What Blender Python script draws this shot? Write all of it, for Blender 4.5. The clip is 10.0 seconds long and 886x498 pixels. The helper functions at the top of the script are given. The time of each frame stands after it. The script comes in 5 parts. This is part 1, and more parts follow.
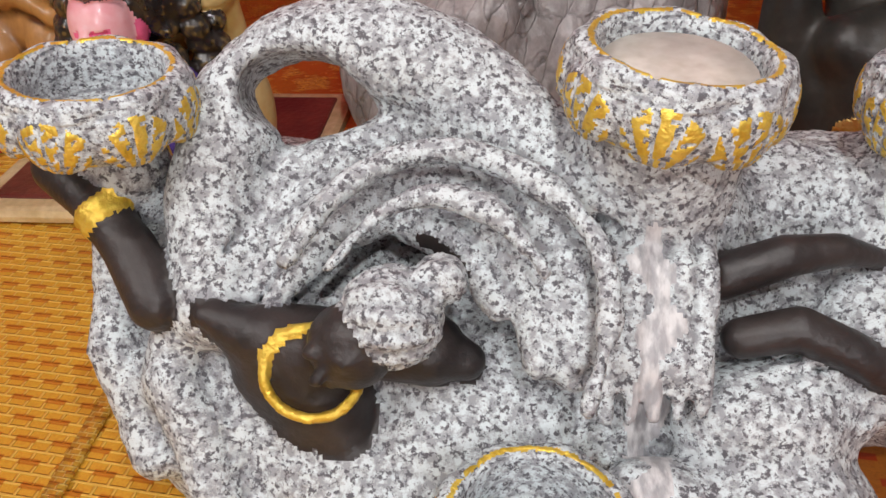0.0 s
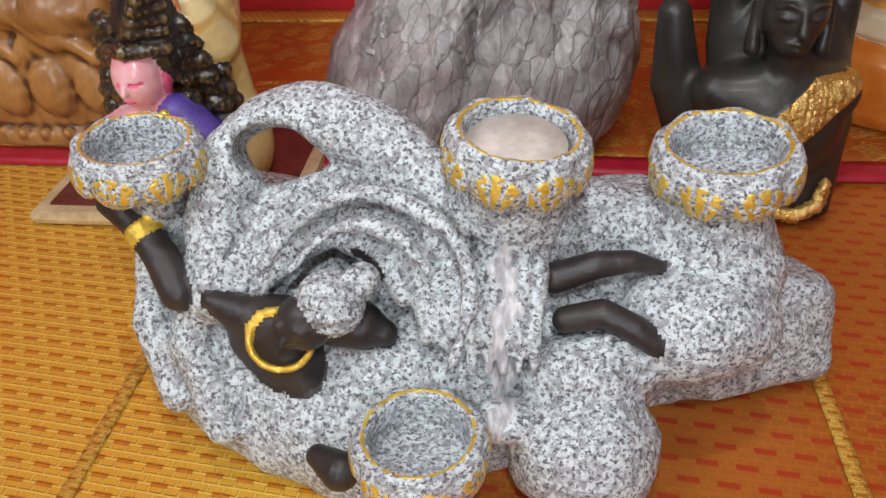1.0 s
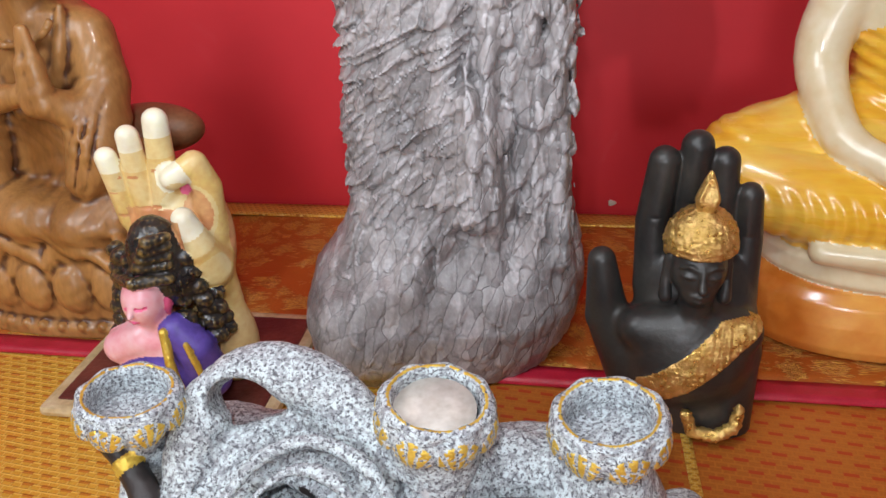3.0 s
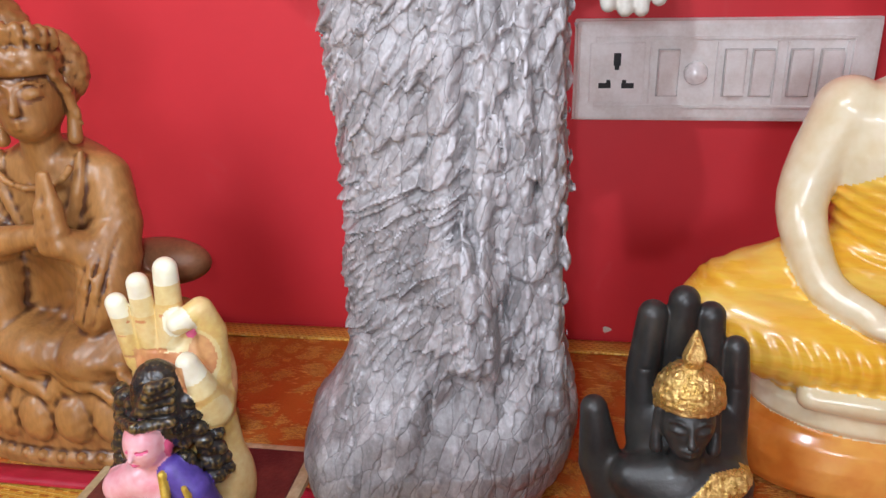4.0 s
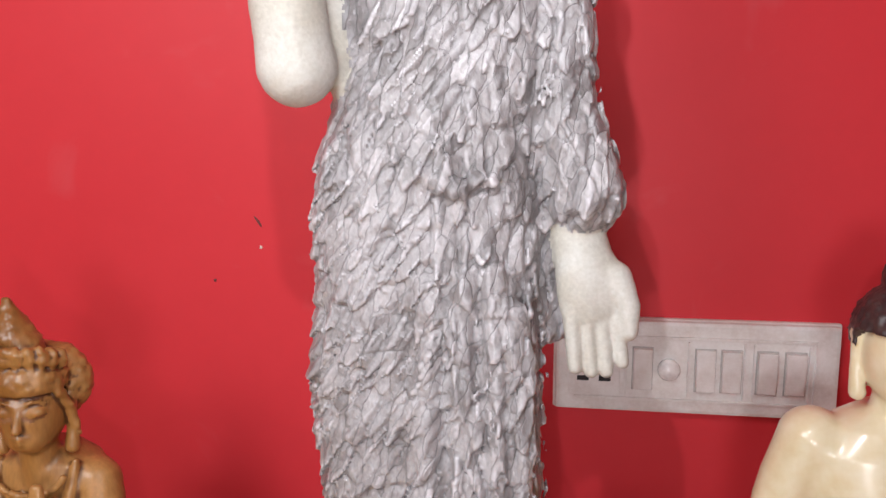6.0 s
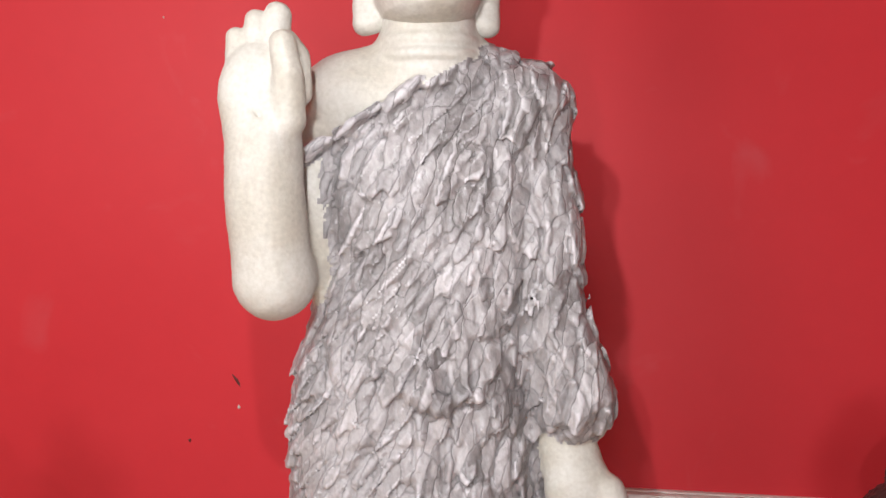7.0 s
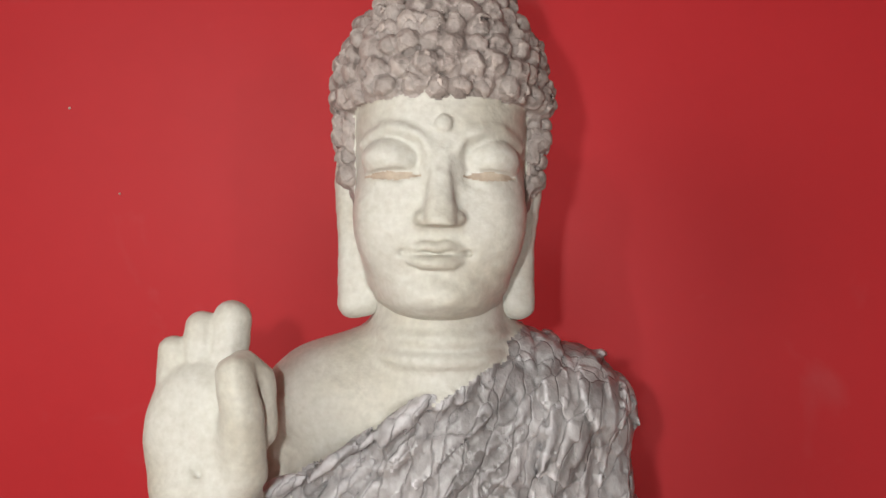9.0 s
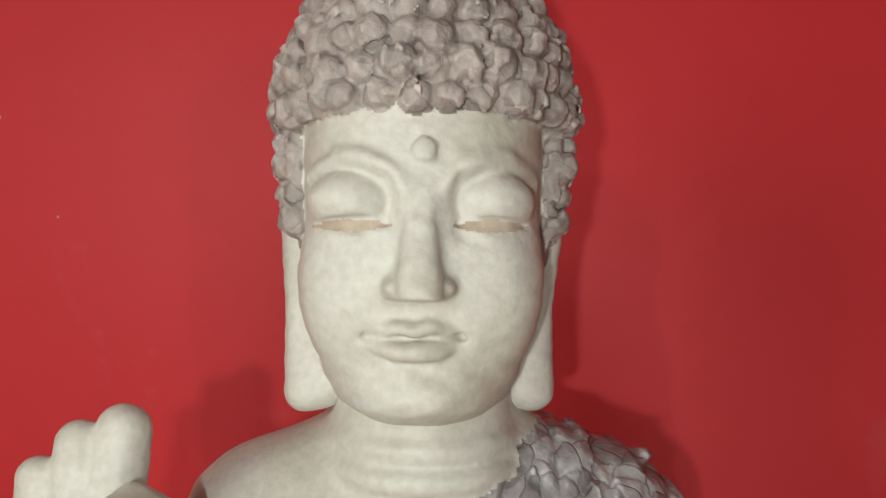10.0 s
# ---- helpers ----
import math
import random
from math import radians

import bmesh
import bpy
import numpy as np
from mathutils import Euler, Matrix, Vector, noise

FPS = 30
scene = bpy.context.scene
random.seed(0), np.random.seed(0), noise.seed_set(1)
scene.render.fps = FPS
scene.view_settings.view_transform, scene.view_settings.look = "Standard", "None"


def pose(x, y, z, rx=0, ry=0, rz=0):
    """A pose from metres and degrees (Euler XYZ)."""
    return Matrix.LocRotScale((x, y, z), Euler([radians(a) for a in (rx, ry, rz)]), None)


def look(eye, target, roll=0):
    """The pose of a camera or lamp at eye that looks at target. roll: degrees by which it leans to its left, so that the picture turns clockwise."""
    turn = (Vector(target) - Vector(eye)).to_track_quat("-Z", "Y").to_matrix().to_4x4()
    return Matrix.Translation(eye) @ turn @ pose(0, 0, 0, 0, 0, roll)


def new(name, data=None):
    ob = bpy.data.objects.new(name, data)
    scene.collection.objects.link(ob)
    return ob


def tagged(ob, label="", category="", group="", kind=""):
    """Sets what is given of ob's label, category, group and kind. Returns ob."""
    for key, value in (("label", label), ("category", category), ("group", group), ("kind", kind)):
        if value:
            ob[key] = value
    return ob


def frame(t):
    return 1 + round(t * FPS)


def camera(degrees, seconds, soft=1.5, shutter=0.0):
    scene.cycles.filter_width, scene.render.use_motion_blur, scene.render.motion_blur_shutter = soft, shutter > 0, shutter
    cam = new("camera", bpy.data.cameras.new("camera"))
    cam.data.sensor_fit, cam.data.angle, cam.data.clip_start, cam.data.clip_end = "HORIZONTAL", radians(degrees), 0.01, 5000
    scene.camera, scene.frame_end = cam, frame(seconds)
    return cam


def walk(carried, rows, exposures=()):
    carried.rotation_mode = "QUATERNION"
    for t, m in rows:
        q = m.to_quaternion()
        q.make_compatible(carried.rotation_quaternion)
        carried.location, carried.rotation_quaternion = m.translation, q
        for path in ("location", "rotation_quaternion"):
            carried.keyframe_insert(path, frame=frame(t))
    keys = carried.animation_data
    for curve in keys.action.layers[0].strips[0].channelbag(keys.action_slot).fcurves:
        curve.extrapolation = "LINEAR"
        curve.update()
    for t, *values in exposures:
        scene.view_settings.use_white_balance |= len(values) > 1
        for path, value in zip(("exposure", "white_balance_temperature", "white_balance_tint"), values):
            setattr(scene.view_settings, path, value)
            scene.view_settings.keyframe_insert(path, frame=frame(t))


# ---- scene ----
cam = camera(60.2, 10.0)
METRES, EYE, TILT, LEAN, TURN = 0.8, 0.217, -36.0, 2.0, 5.0
ROWS = [
    (0.0, 0.0, 0.0, 0.0, 0.0, 0.0, -0.0),
    (0.5, 0.0236, -0.0711, 0.0042, 0.79, -1.28, -0.08),
    (1.0, 0.0471, -0.1269, 0.0141, 1.42, -1.37, -0.37),
    (1.5, 0.0724, -0.1623, 0.0284, 1.98, -0.46, -0.65),
    (2.0, 0.0903, -0.1793, 0.0436, 2.28, 1.81, -1.06),
    (2.5, 0.0935, -0.1976, 0.0619, 2.42, 4.87, -1.59),
    (4.0, 0.0981, -0.2478, 0.1294, 2.35, 14.82, -2.67),
    (4.5, 0.0932, -0.2685, 0.1529, 2.41, 17.77, -2.96),
    (5.0, 0.0949, -0.2908, 0.1835, 2.46, 20.68, -3.28),
    (6.5, 0.1158, -0.3631, 0.3141, 1.48, 29.88, -3.58),
    (7.0, 0.1103, -0.3748, 0.3692, 1.05, 32.74, -3.52),
    (7.5, 0.1042, -0.4044, 0.4305, 0.87, 34.65, -3.74),
    (8.0, 0.1051, -0.4243, 0.4856, 0.61, 36.1, -3.66),
    (8.5, 0.0918, -0.3891, 0.5392, 0.59, 36.88, -3.71),
    (9.0, 0.0818, -0.3419, 0.6008, 0.39, 37.14, -3.56),
    (9.5, 0.0735, -0.3068, 0.6528, 0.58, 37.26, -3.58),
    (10.0, 0.0824, -0.2624, 0.6984, 0.64, 37.07, -3.39),
]
EXPOSURES = [(0.0, 0.42, 6450, 10), (1.0, 0.42, 6050, 6), (2.5, 0.5, 5900, 4), (4.0, 0.75, 5550, 6), (5.0, 0.72, 5650, 7), (6.5, 0.5, 6150, 9), (7.5, 0.33, 6350, 9), (8.0, 0.17, 6450, 9), (9.0, -0.08, 6450, 3), (9.5, -0.02, 6450, 1), (10.0, -0.18, 6400, -2)]
walk(cam, [(t, pose(0, 0, EYE, TILT, LEAN, TURN) @ pose(METRES * x, METRES * y, METRES * z, 90 + pitch, roll, yaw)) for t, x, y, z, yaw, pitch, roll in ROWS], EXPOSURES)

# ---- light ----
world = bpy.data.worlds.new("room_air")
scene.world = world
world.use_nodes = True
world.node_tree.nodes["Background"].inputs[0].default_value = (0.9, 0.93, 1.0, 1)
world.node_tree.nodes["Background"].inputs[1].default_value = 0.05


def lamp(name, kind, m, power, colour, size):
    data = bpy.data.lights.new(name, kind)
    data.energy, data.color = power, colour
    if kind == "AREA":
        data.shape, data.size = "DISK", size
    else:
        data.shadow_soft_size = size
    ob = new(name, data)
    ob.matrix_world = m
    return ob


# two fixed lamps for the phone's rising torch, low and high, beside the lens
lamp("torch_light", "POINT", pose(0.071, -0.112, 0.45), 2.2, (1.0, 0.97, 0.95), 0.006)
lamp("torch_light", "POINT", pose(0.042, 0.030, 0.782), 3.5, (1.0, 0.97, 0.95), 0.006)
# the room's own lamp high on the left, and soft light from the open room in front
lamp("room_lamp", "AREA", look((-0.62, -0.42, 1.00), (-0.20, 0.69, 0.45)), 5.2, (1.0, 0.96, 0.93), 0.5)
lamp("room_light", "AREA", look((0.12, -0.90, 0.42), (-0.1, 0.6, 0.40)), 3.0, (1.0, 0.96, 0.95), 0.30)


# ---- materials ----
def material(name, base, rough=0.5, metal=0.0, second=None, scale=30.0, fine=250.0, bump=0.3, depth=0.002, stretch=(1, 1, 1), contrast=(0.4, 0.6), coat=0.0, edge=None, detail=5.0, fleck_amount=0.35):
    """Two-scale noise between base and second, a fine relief, and an optional edge tint on raised parts, or in creases
    where its range falls.
    """
    mat = bpy.data.materials.new(name)
    mat.use_nodes = True
    nodes, links = mat.node_tree.nodes, mat.node_tree.links
    shader = nodes["Principled BSDF"]
    shader.inputs["Roughness"].default_value, shader.inputs["Metallic"].default_value = rough, metal
    shader.inputs["Coat Weight"].default_value = coat
    shader.inputs["Coat Roughness"].default_value = 0.15
    place = nodes.new("ShaderNodeTexCoord")
    mapping = nodes.new("ShaderNodeMapping")
    mapping.inputs["Scale"].default_value = stretch
    links.new(place.outputs["Object"], mapping.inputs["Vector"])

    def noise_at(size, levels):
        n = nodes.new("ShaderNodeTexNoise")
        n.inputs["Scale"].default_value, n.inputs["Detail"].default_value = size, levels
        links.new(mapping.outputs[0], n.inputs["Vector"])
        return n.outputs["Fac"]

    big, small = noise_at(scale, detail), noise_at(fine, 4.0)
    ramp = nodes.new("ShaderNodeValToRGB")
    ramp.color_ramp.elements[0].position, ramp.color_ramp.elements[1].position = contrast
    ramp.color_ramp.elements[0].color = (*base, 1)
    ramp.color_ramp.elements[1].color = (*(second or [min(1, c * 1.3) for c in base]), 1)
    links.new(big, ramp.inputs[0])
    colour = ramp.outputs[0]
    fleck = nodes.new("ShaderNodeMix")
    fleck.data_type, fleck.blend_type = "RGBA", "OVERLAY"
    fleck.inputs["Factor"].default_value = fleck_amount
    links.new(colour, fleck.inputs["A"])
    links.new(small, fleck.inputs["B"])
    colour = fleck.outputs["Result"]
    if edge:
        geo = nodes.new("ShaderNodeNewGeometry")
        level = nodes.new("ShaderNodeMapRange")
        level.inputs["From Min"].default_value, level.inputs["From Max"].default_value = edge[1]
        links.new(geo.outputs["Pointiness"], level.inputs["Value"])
        # one mix for rubbed gold, paler bark ridges and WOOD's painted crease shade
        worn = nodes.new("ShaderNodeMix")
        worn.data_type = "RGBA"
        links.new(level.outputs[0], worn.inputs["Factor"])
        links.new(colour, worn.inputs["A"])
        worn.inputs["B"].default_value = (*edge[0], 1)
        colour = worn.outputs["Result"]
    links.new(colour, shader.inputs["Base Color"])
    relief = nodes.new("ShaderNodeBump")
    relief.inputs["Strength"].default_value, relief.inputs["Distance"].default_value = bump, depth
    links.new(small, relief.inputs["Height"])
    links.new(relief.outputs[0], shader.inputs["Normal"])
    rub = nodes.new("ShaderNodeMapRange")
    rub.inputs["To Min"].default_value, rub.inputs["To Max"].default_value = max(0.02, rough - 0.12), min(1, rough + 0.12)
    links.new(big, rub.inputs["Value"])
    links.new(rub.outputs[0], shader.inputs["Roughness"])
    return mat


def brocade(name, ground, thread, accent, cell, metal, second_ground=None, ornate=False, raise_by=0.8):
    """Woven silk: small raised metal-thread motifs in offset rows on a coloured ground."""
    mat = material(name, ground, rough=0.42, metal=metal, second=second_ground, scale=9.0, fine=900.0, bump=0.25, depth=0.0006)
    nodes, links = mat.node_tree.nodes, mat.node_tree.links
    shader = nodes["Principled BSDF"]
    old = shader.inputs["Base Color"].links[0].from_socket
    place = nodes.new("ShaderNodeTexCoord")
    turn = nodes.new("ShaderNodeMapping")
    turn.inputs["Rotation"].default_value = (0, 0, radians(6))
    links.new(place.outputs["Object"], turn.inputs["Vector"])
    if ornate:
        motif = nodes.new("ShaderNodeTexVoronoi")
        motif.feature = "DISTANCE_TO_EDGE"
        motif.inputs["Scale"].default_value = 1 / cell
        wobble = nodes.new("ShaderNodeTexNoise")
        wobble.inputs["Scale"].default_value = 60.0
        add = nodes.new("ShaderNodeVectorMath")
        add.operation = "MULTIPLY_ADD"
        add.inputs[1].default_value = (0.03, 0.03, 0.0)
        links.new(wobble.outputs["Color"], add.inputs[0])
        links.new(turn.outputs[0], add.inputs[2])
        links.new(add.outputs[0], motif.inputs["Vector"])
        level = nodes.new("ShaderNodeMapRange")
        level.inputs["From Min"].default_value, level.inputs["From Max"].default_value = 0.10, 0.16
        links.new(motif.outputs["Distance"], level.inputs["Value"])
        inner = nodes.new("ShaderNodeTexWave")
        inner.wave_type = "RINGS"
        inner.inputs["Scale"].default_value, inner.inputs["Distortion"].default_value = 90.0, 14.0
        links.new(add.outputs[0], inner.inputs["Vector"])
        mixv = nodes.new("ShaderNodeMath")
        mixv.operation = "MULTIPLY"
        links.new(level.outputs[0], mixv.inputs[0])
        links.new(inner.outputs["Fac"], mixv.inputs[1])
        mask = mixv.outputs[0]
        mask2 = None
    else:
        bricks = nodes.new("ShaderNodeTexBrick")
        bricks.offset = 0.5
        bricks.inputs["Scale"].default_value = 1.0
        bricks.inputs["Brick Width"].default_value, bricks.inputs["Row Height"].default_value = cell, cell * 0.62
        bricks.inputs["Mortar Size"].default_value, bricks.inputs["Mortar Smooth"].default_value = cell * 0.11, 0.6
        links.new(turn.outputs[0], bricks.inputs["Vector"])
        mask = bricks.outputs["Fac"]
        dash = nodes.new("ShaderNodeTexBrick")
        dash.offset = 0.5
        dash.inputs["Scale"].default_value = 1.0
        dash.inputs["Brick Width"].default_value, dash.inputs["Row Height"].default_value = cell * 2, cell * 1.24
        dash.inputs["Mortar Size"].default_value, dash.inputs["Mortar Smooth"].default_value = cell * 0.47, 0.15
        links.new(turn.outputs[0], dash.inputs["Vector"])
        mask2 = dash.outputs["Fac"]
    mix = nodes.new("ShaderNodeMix")
    mix.data_type = "RGBA"
    links.new(mask, mix.inputs["Factor"])
    links.new(old, mix.inputs["A"])
    mix.inputs["B"].default_value = (*thread, 1)
    colour = mix.outputs["Result"]
    if mask2:
        red = nodes.new("ShaderNodeMix")
        red.data_type = "RGBA"
        links.new(mask2, red.inputs["Factor"])
        red.inputs["A"].default_value = (*accent, 1)
        links.new(colour, red.inputs["B"])
        colour = red.outputs["Result"]
    links.new(colour, shader.inputs["Base Color"])
    relief = nodes.new("ShaderNodeBump")
    relief.inputs["Strength"].default_value, relief.inputs["Distance"].default_value = raise_by, 0.0012
    links.new(mask, relief.inputs["Height"])
    links.new(shader.inputs["Normal"].links[0].from_socket, relief.inputs["Normal"])
    links.new(relief.outputs[0], shader.inputs["Normal"])
    return mat


def granite(name):
    """White, grey and near-black speckle sprayed on resin."""
    mat = material(name, (0.60, 0.63, 0.65), rough=0.6, fine=700.0, bump=0.5, depth=0.0012)
    nodes, links = mat.node_tree.nodes, mat.node_tree.links
    shader = nodes["Principled BSDF"]
    place = nodes.new("ShaderNodeTexCoord")

    def speckle(size, levels, rough, low, high):
        n = nodes.new("ShaderNodeTexNoise")
        n.inputs["Scale"].default_value, n.inputs["Detail"].default_value, n.inputs["Roughness"].default_value = size, levels, rough
        links.new(place.outputs["Object"], n.inputs["Vector"])
        r = nodes.new("ShaderNodeMapRange")
        r.inputs["From Min"].default_value, r.inputs["From Max"].default_value = low, high
        links.new(n.outputs["Fac"], r.inputs["Value"])
        return r.outputs[0]

    dark, mid = speckle(560.0, 3.0, 0.68, 0.515, 0.60), speckle(300.0, 4.0, 0.66, 0.44, 0.58)
    grey = nodes.new("ShaderNodeMix")
    grey.data_type = "RGBA"
    links.new(mid, grey.inputs["Factor"])
    grey.inputs["A"].default_value, grey.inputs["B"].default_value = (0.64, 0.71, 0.735, 1), (0.32, 0.335, 0.36, 1)
    black = nodes.new("ShaderNodeMix")
    black.data_type = "RGBA"
    links.new(dark, black.inputs["Factor"])
    links.new(grey.outputs["Result"], black.inputs["A"])
    black.inputs["B"].default_value = (0.10, 0.10, 0.115, 1)
    # dark wash in every hollow: painted grooves and crease shade in one colour
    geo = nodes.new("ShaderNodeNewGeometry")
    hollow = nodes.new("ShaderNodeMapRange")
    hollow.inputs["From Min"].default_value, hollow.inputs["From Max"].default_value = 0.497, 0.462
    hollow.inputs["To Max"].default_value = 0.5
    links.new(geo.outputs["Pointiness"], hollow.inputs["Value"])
    shade_wash = nodes.new("ShaderNodeMix")
    shade_wash.data_type = "RGBA"
    links.new(hollow.outputs[0], shade_wash.inputs["Factor"])
    links.new(black.outputs["Result"], shade_wash.inputs["A"])
    shade_wash.inputs["B"].default_value = (0.10, 0.10, 0.115, 1)
    links.new(shade_wash.outputs["Result"], shader.inputs["Base Color"])
    return mat


def plated(mat, scale, slant, long, tones, depth, crack_tone=0.75):
    """Adds bark plates to a material: long slanting cells of uneven tone, tilted against each other, with cracks between."""
    nodes, links = mat.node_tree.nodes, mat.node_tree.links
    shader = nodes["Principled BSDF"]
    place = nodes.new("ShaderNodeTexCoord")
    turn = nodes.new("ShaderNodeMapping")
    turn.vector_type = "TEXTURE"
    turn.inputs["Rotation"].default_value, turn.inputs["Scale"].default_value = (0, radians(slant), 0), (1, 1, long)
    wobble = nodes.new("ShaderNodeTexNoise")
    wobble.inputs["Scale"].default_value = 90.0
    bend = nodes.new("ShaderNodeVectorMath")
    bend.operation = "MULTIPLY_ADD"
    bend.inputs[1].default_value = (0.005, 0.005, 0.005)
    links.new(place.outputs["Object"], wobble.inputs["Vector"])
    links.new(wobble.outputs["Color"], bend.inputs[0])
    links.new(place.outputs["Object"], bend.inputs[2])
    links.new(bend.outputs[0], turn.inputs["Vector"])
    cell, crack = nodes.new("ShaderNodeTexVoronoi"), nodes.new("ShaderNodeTexVoronoi")
    crack.feature = "DISTANCE_TO_EDGE"
    for v in (cell, crack):
        v.inputs["Scale"].default_value = scale
        links.new(turn.outputs[0], v.inputs["Vector"])
    tone = nodes.new("ShaderNodeMapRange")
    tone.inputs["To Min"].default_value, tone.inputs["To Max"].default_value = tones
    split = nodes.new("ShaderNodeSeparateColor")
    links.new(cell.outputs["Color"], split.inputs[0])
    links.new(split.outputs[0], tone.inputs["Value"])
    gap = nodes.new("ShaderNodeMapRange")
    gap.inputs["From Max"].default_value, gap.inputs["To Min"].default_value = 0.07, crack_tone
    links.new(crack.outputs["Distance"], gap.inputs["Value"])
    both = nodes.new("ShaderNodeMath")
    both.operation = "MULTIPLY"
    links.new(tone.outputs[0], both.inputs[0])
    links.new(gap.outputs[0], both.inputs[1])
    tint = nodes.new("ShaderNodeVectorMath")
    tint.operation = "SCALE"
    links.new(shader.inputs["Base Color"].links[0].from_socket, tint.inputs[0])
    links.new(both.outputs[0], tint.inputs["Scale"])
    links.new(tint.outputs[0], shader.inputs["Base Color"])
    tilt = nodes.new("ShaderNodeVectorMath")
    tilt.operation = "DOT_PRODUCT"
    offset = nodes.new("ShaderNodeVectorMath")
    offset.operation = "SUBTRACT"
    links.new(turn.outputs[0], offset.inputs[0])
    links.new(cell.outputs["Position"], offset.inputs[1])
    aim = nodes.new("ShaderNodeVectorMath")
    aim.operation = "SUBTRACT"
    links.new(cell.outputs["Color"], aim.inputs[0])
    aim.inputs[1].default_value = (0.5, 0.5, 0.5)
    links.new(offset.outputs[0], tilt.inputs[0])
    links.new(aim.outputs[0], tilt.inputs[1])
    height = nodes.new("ShaderNodeMath")
    height.operation = "MULTIPLY_ADD"
    height.inputs[1].default_value = scale * 1.6
    links.new(tilt.outputs["Value"], height.inputs[0])
    links.new(gap.outputs[0], height.inputs[2])
    relief = nodes.new("ShaderNodeBump")
    relief.inputs["Strength"].default_value, relief.inputs["Distance"].default_value = 0.9, depth
    links.new(height.outputs[0], relief.inputs["Height"])
    links.new(shader.inputs["Normal"].links[0].from_socket, relief.inputs["Normal"])
    links.new(relief.outputs[0], shader.inputs["Normal"])


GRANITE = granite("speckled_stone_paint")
BLACK = material("matt_black_paint", (0.022, 0.019, 0.020), rough=0.45, second=(0.035, 0.028, 0.027), scale=60)
GOLD = material("gold_paint", (0.66, 0.44, 0.05), rough=0.35, metal=0.5, second=(0.82, 0.60, 0.10), scale=120, fine=600, bump=0.4)
WALL = material("red_wall_paint", (0.64, 0.036, 0.047), rough=0.5, second=(0.67, 0.040, 0.051), scale=3.0, fine=30, bump=0.05, depth=0.0006, contrast=(0.3, 0.7), fleck_amount=0.05)
scuff_nodes, scuff_links = WALL.node_tree.nodes, WALL.node_tree.links
scuff_place = scuff_nodes.new("ShaderNodeTexCoord")
scuff = scuff_nodes.new("ShaderNodeTexNoise")
scuff.inputs["Scale"].default_value, scuff.inputs["Detail"].default_value, scuff.inputs["Distortion"].default_value = 7.0, 6.0, 1.5
scuff_level = scuff_nodes.new("ShaderNodeMapRange")
scuff_level.inputs["From Min"].default_value, scuff_level.inputs["From Max"].default_value, scuff_level.inputs["To Max"].default_value = 0.62, 0.76, 0.09
scuff_mix = scuff_nodes.new("ShaderNodeMix")
scuff_mix.data_type = "RGBA"
scuff_mix.inputs["B"].default_value = (0.75, 0.35, 0.36, 1)
scuff_links.new(scuff_place.outputs["Object"], scuff.inputs["Vector"])
scuff_links.new(scuff.outputs["Fac"], scuff_level.inputs["Value"])
scuff_links.new(scuff_level.outputs[0], scuff_mix.inputs["Factor"])
wall_shader = scuff_nodes["Principled BSDF"]
wall_shader.inputs["Specular IOR Level"].default_value = 0.25
scuff_links.new(wall_shader.inputs["Base Color"].links[0].from_socket, scuff_mix.inputs["A"])
scuff_links.new(scuff_mix.outputs["Result"], wall_shader.inputs["Base Color"])
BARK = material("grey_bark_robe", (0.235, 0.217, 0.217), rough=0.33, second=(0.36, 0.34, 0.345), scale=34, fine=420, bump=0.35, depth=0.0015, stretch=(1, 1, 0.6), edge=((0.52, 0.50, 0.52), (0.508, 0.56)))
plated(BARK, 112.0, 18, 3.2, (0.82, 1.30), 0.0014)
SKIN = material("pale_stone_skin", (0.50, 0.47, 0.405), rough=0.48, second=(0.565, 0.545, 0.495), scale=24, fine=330, fleck_amount=0.24, bump=0.3, depth=0.0012)
EYELINE = material("dusty_brown_crease", (0.40, 0.315, 0.245), rough=0.6, second=(0.47, 0.39, 0.31), scale=90)
CURL = material("brown_grey_hair_paint", (0.25, 0.205, 0.19), rough=0.55, second=(0.35, 0.30, 0.28), scale=40, fine=420, bump=0.4, edge=((0.45, 0.38, 0.35), (0.512, 0.57)))
plated(CURL, 130.0, 0, 1.1, (0.88, 1.18), 0.0006, 0.88)
# edge range falls, so crease shade is put into the brown as dark colour
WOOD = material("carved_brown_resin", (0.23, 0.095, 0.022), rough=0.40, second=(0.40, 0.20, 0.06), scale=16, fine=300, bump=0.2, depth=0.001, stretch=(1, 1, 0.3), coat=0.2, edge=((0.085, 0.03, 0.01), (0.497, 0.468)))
DARKWOOD = material("dark_brown_resin", (0.17, 0.07, 0.028), rough=0.42, second=(0.25, 0.115, 0.05), scale=20, fine=300, bump=0.2)
IVORY = material("glossy_ivory_enamel", (0.73, 0.62, 0.38), rough=0.32, second=(0.77, 0.67, 0.45), scale=10, fine=80, bump=0.04, coat=0.5)
SAFFRON = material("glossy_saffron_enamel", (0.78, 0.42, 0.025), rough=0.28, second=(0.82, 0.52, 0.08), scale=16, fine=80, bump=0.05, stretch=(0.5, 1, 3.2), coat=0.5, contrast=(0.42, 0.58))
MARBLED = material("orange_brown_marbled_enamel", (0.58, 0.17, 0.02), rough=0.22, second=(0.78, 0.36, 0.07), scale=12, fine=60, bump=0.05, coat=0.6)
DARKHAIR = material("dark_brown_hair_paint", (0.035, 0.022, 0.022), rough=0.4, second=(0.06, 0.035, 0.032), scale=80)
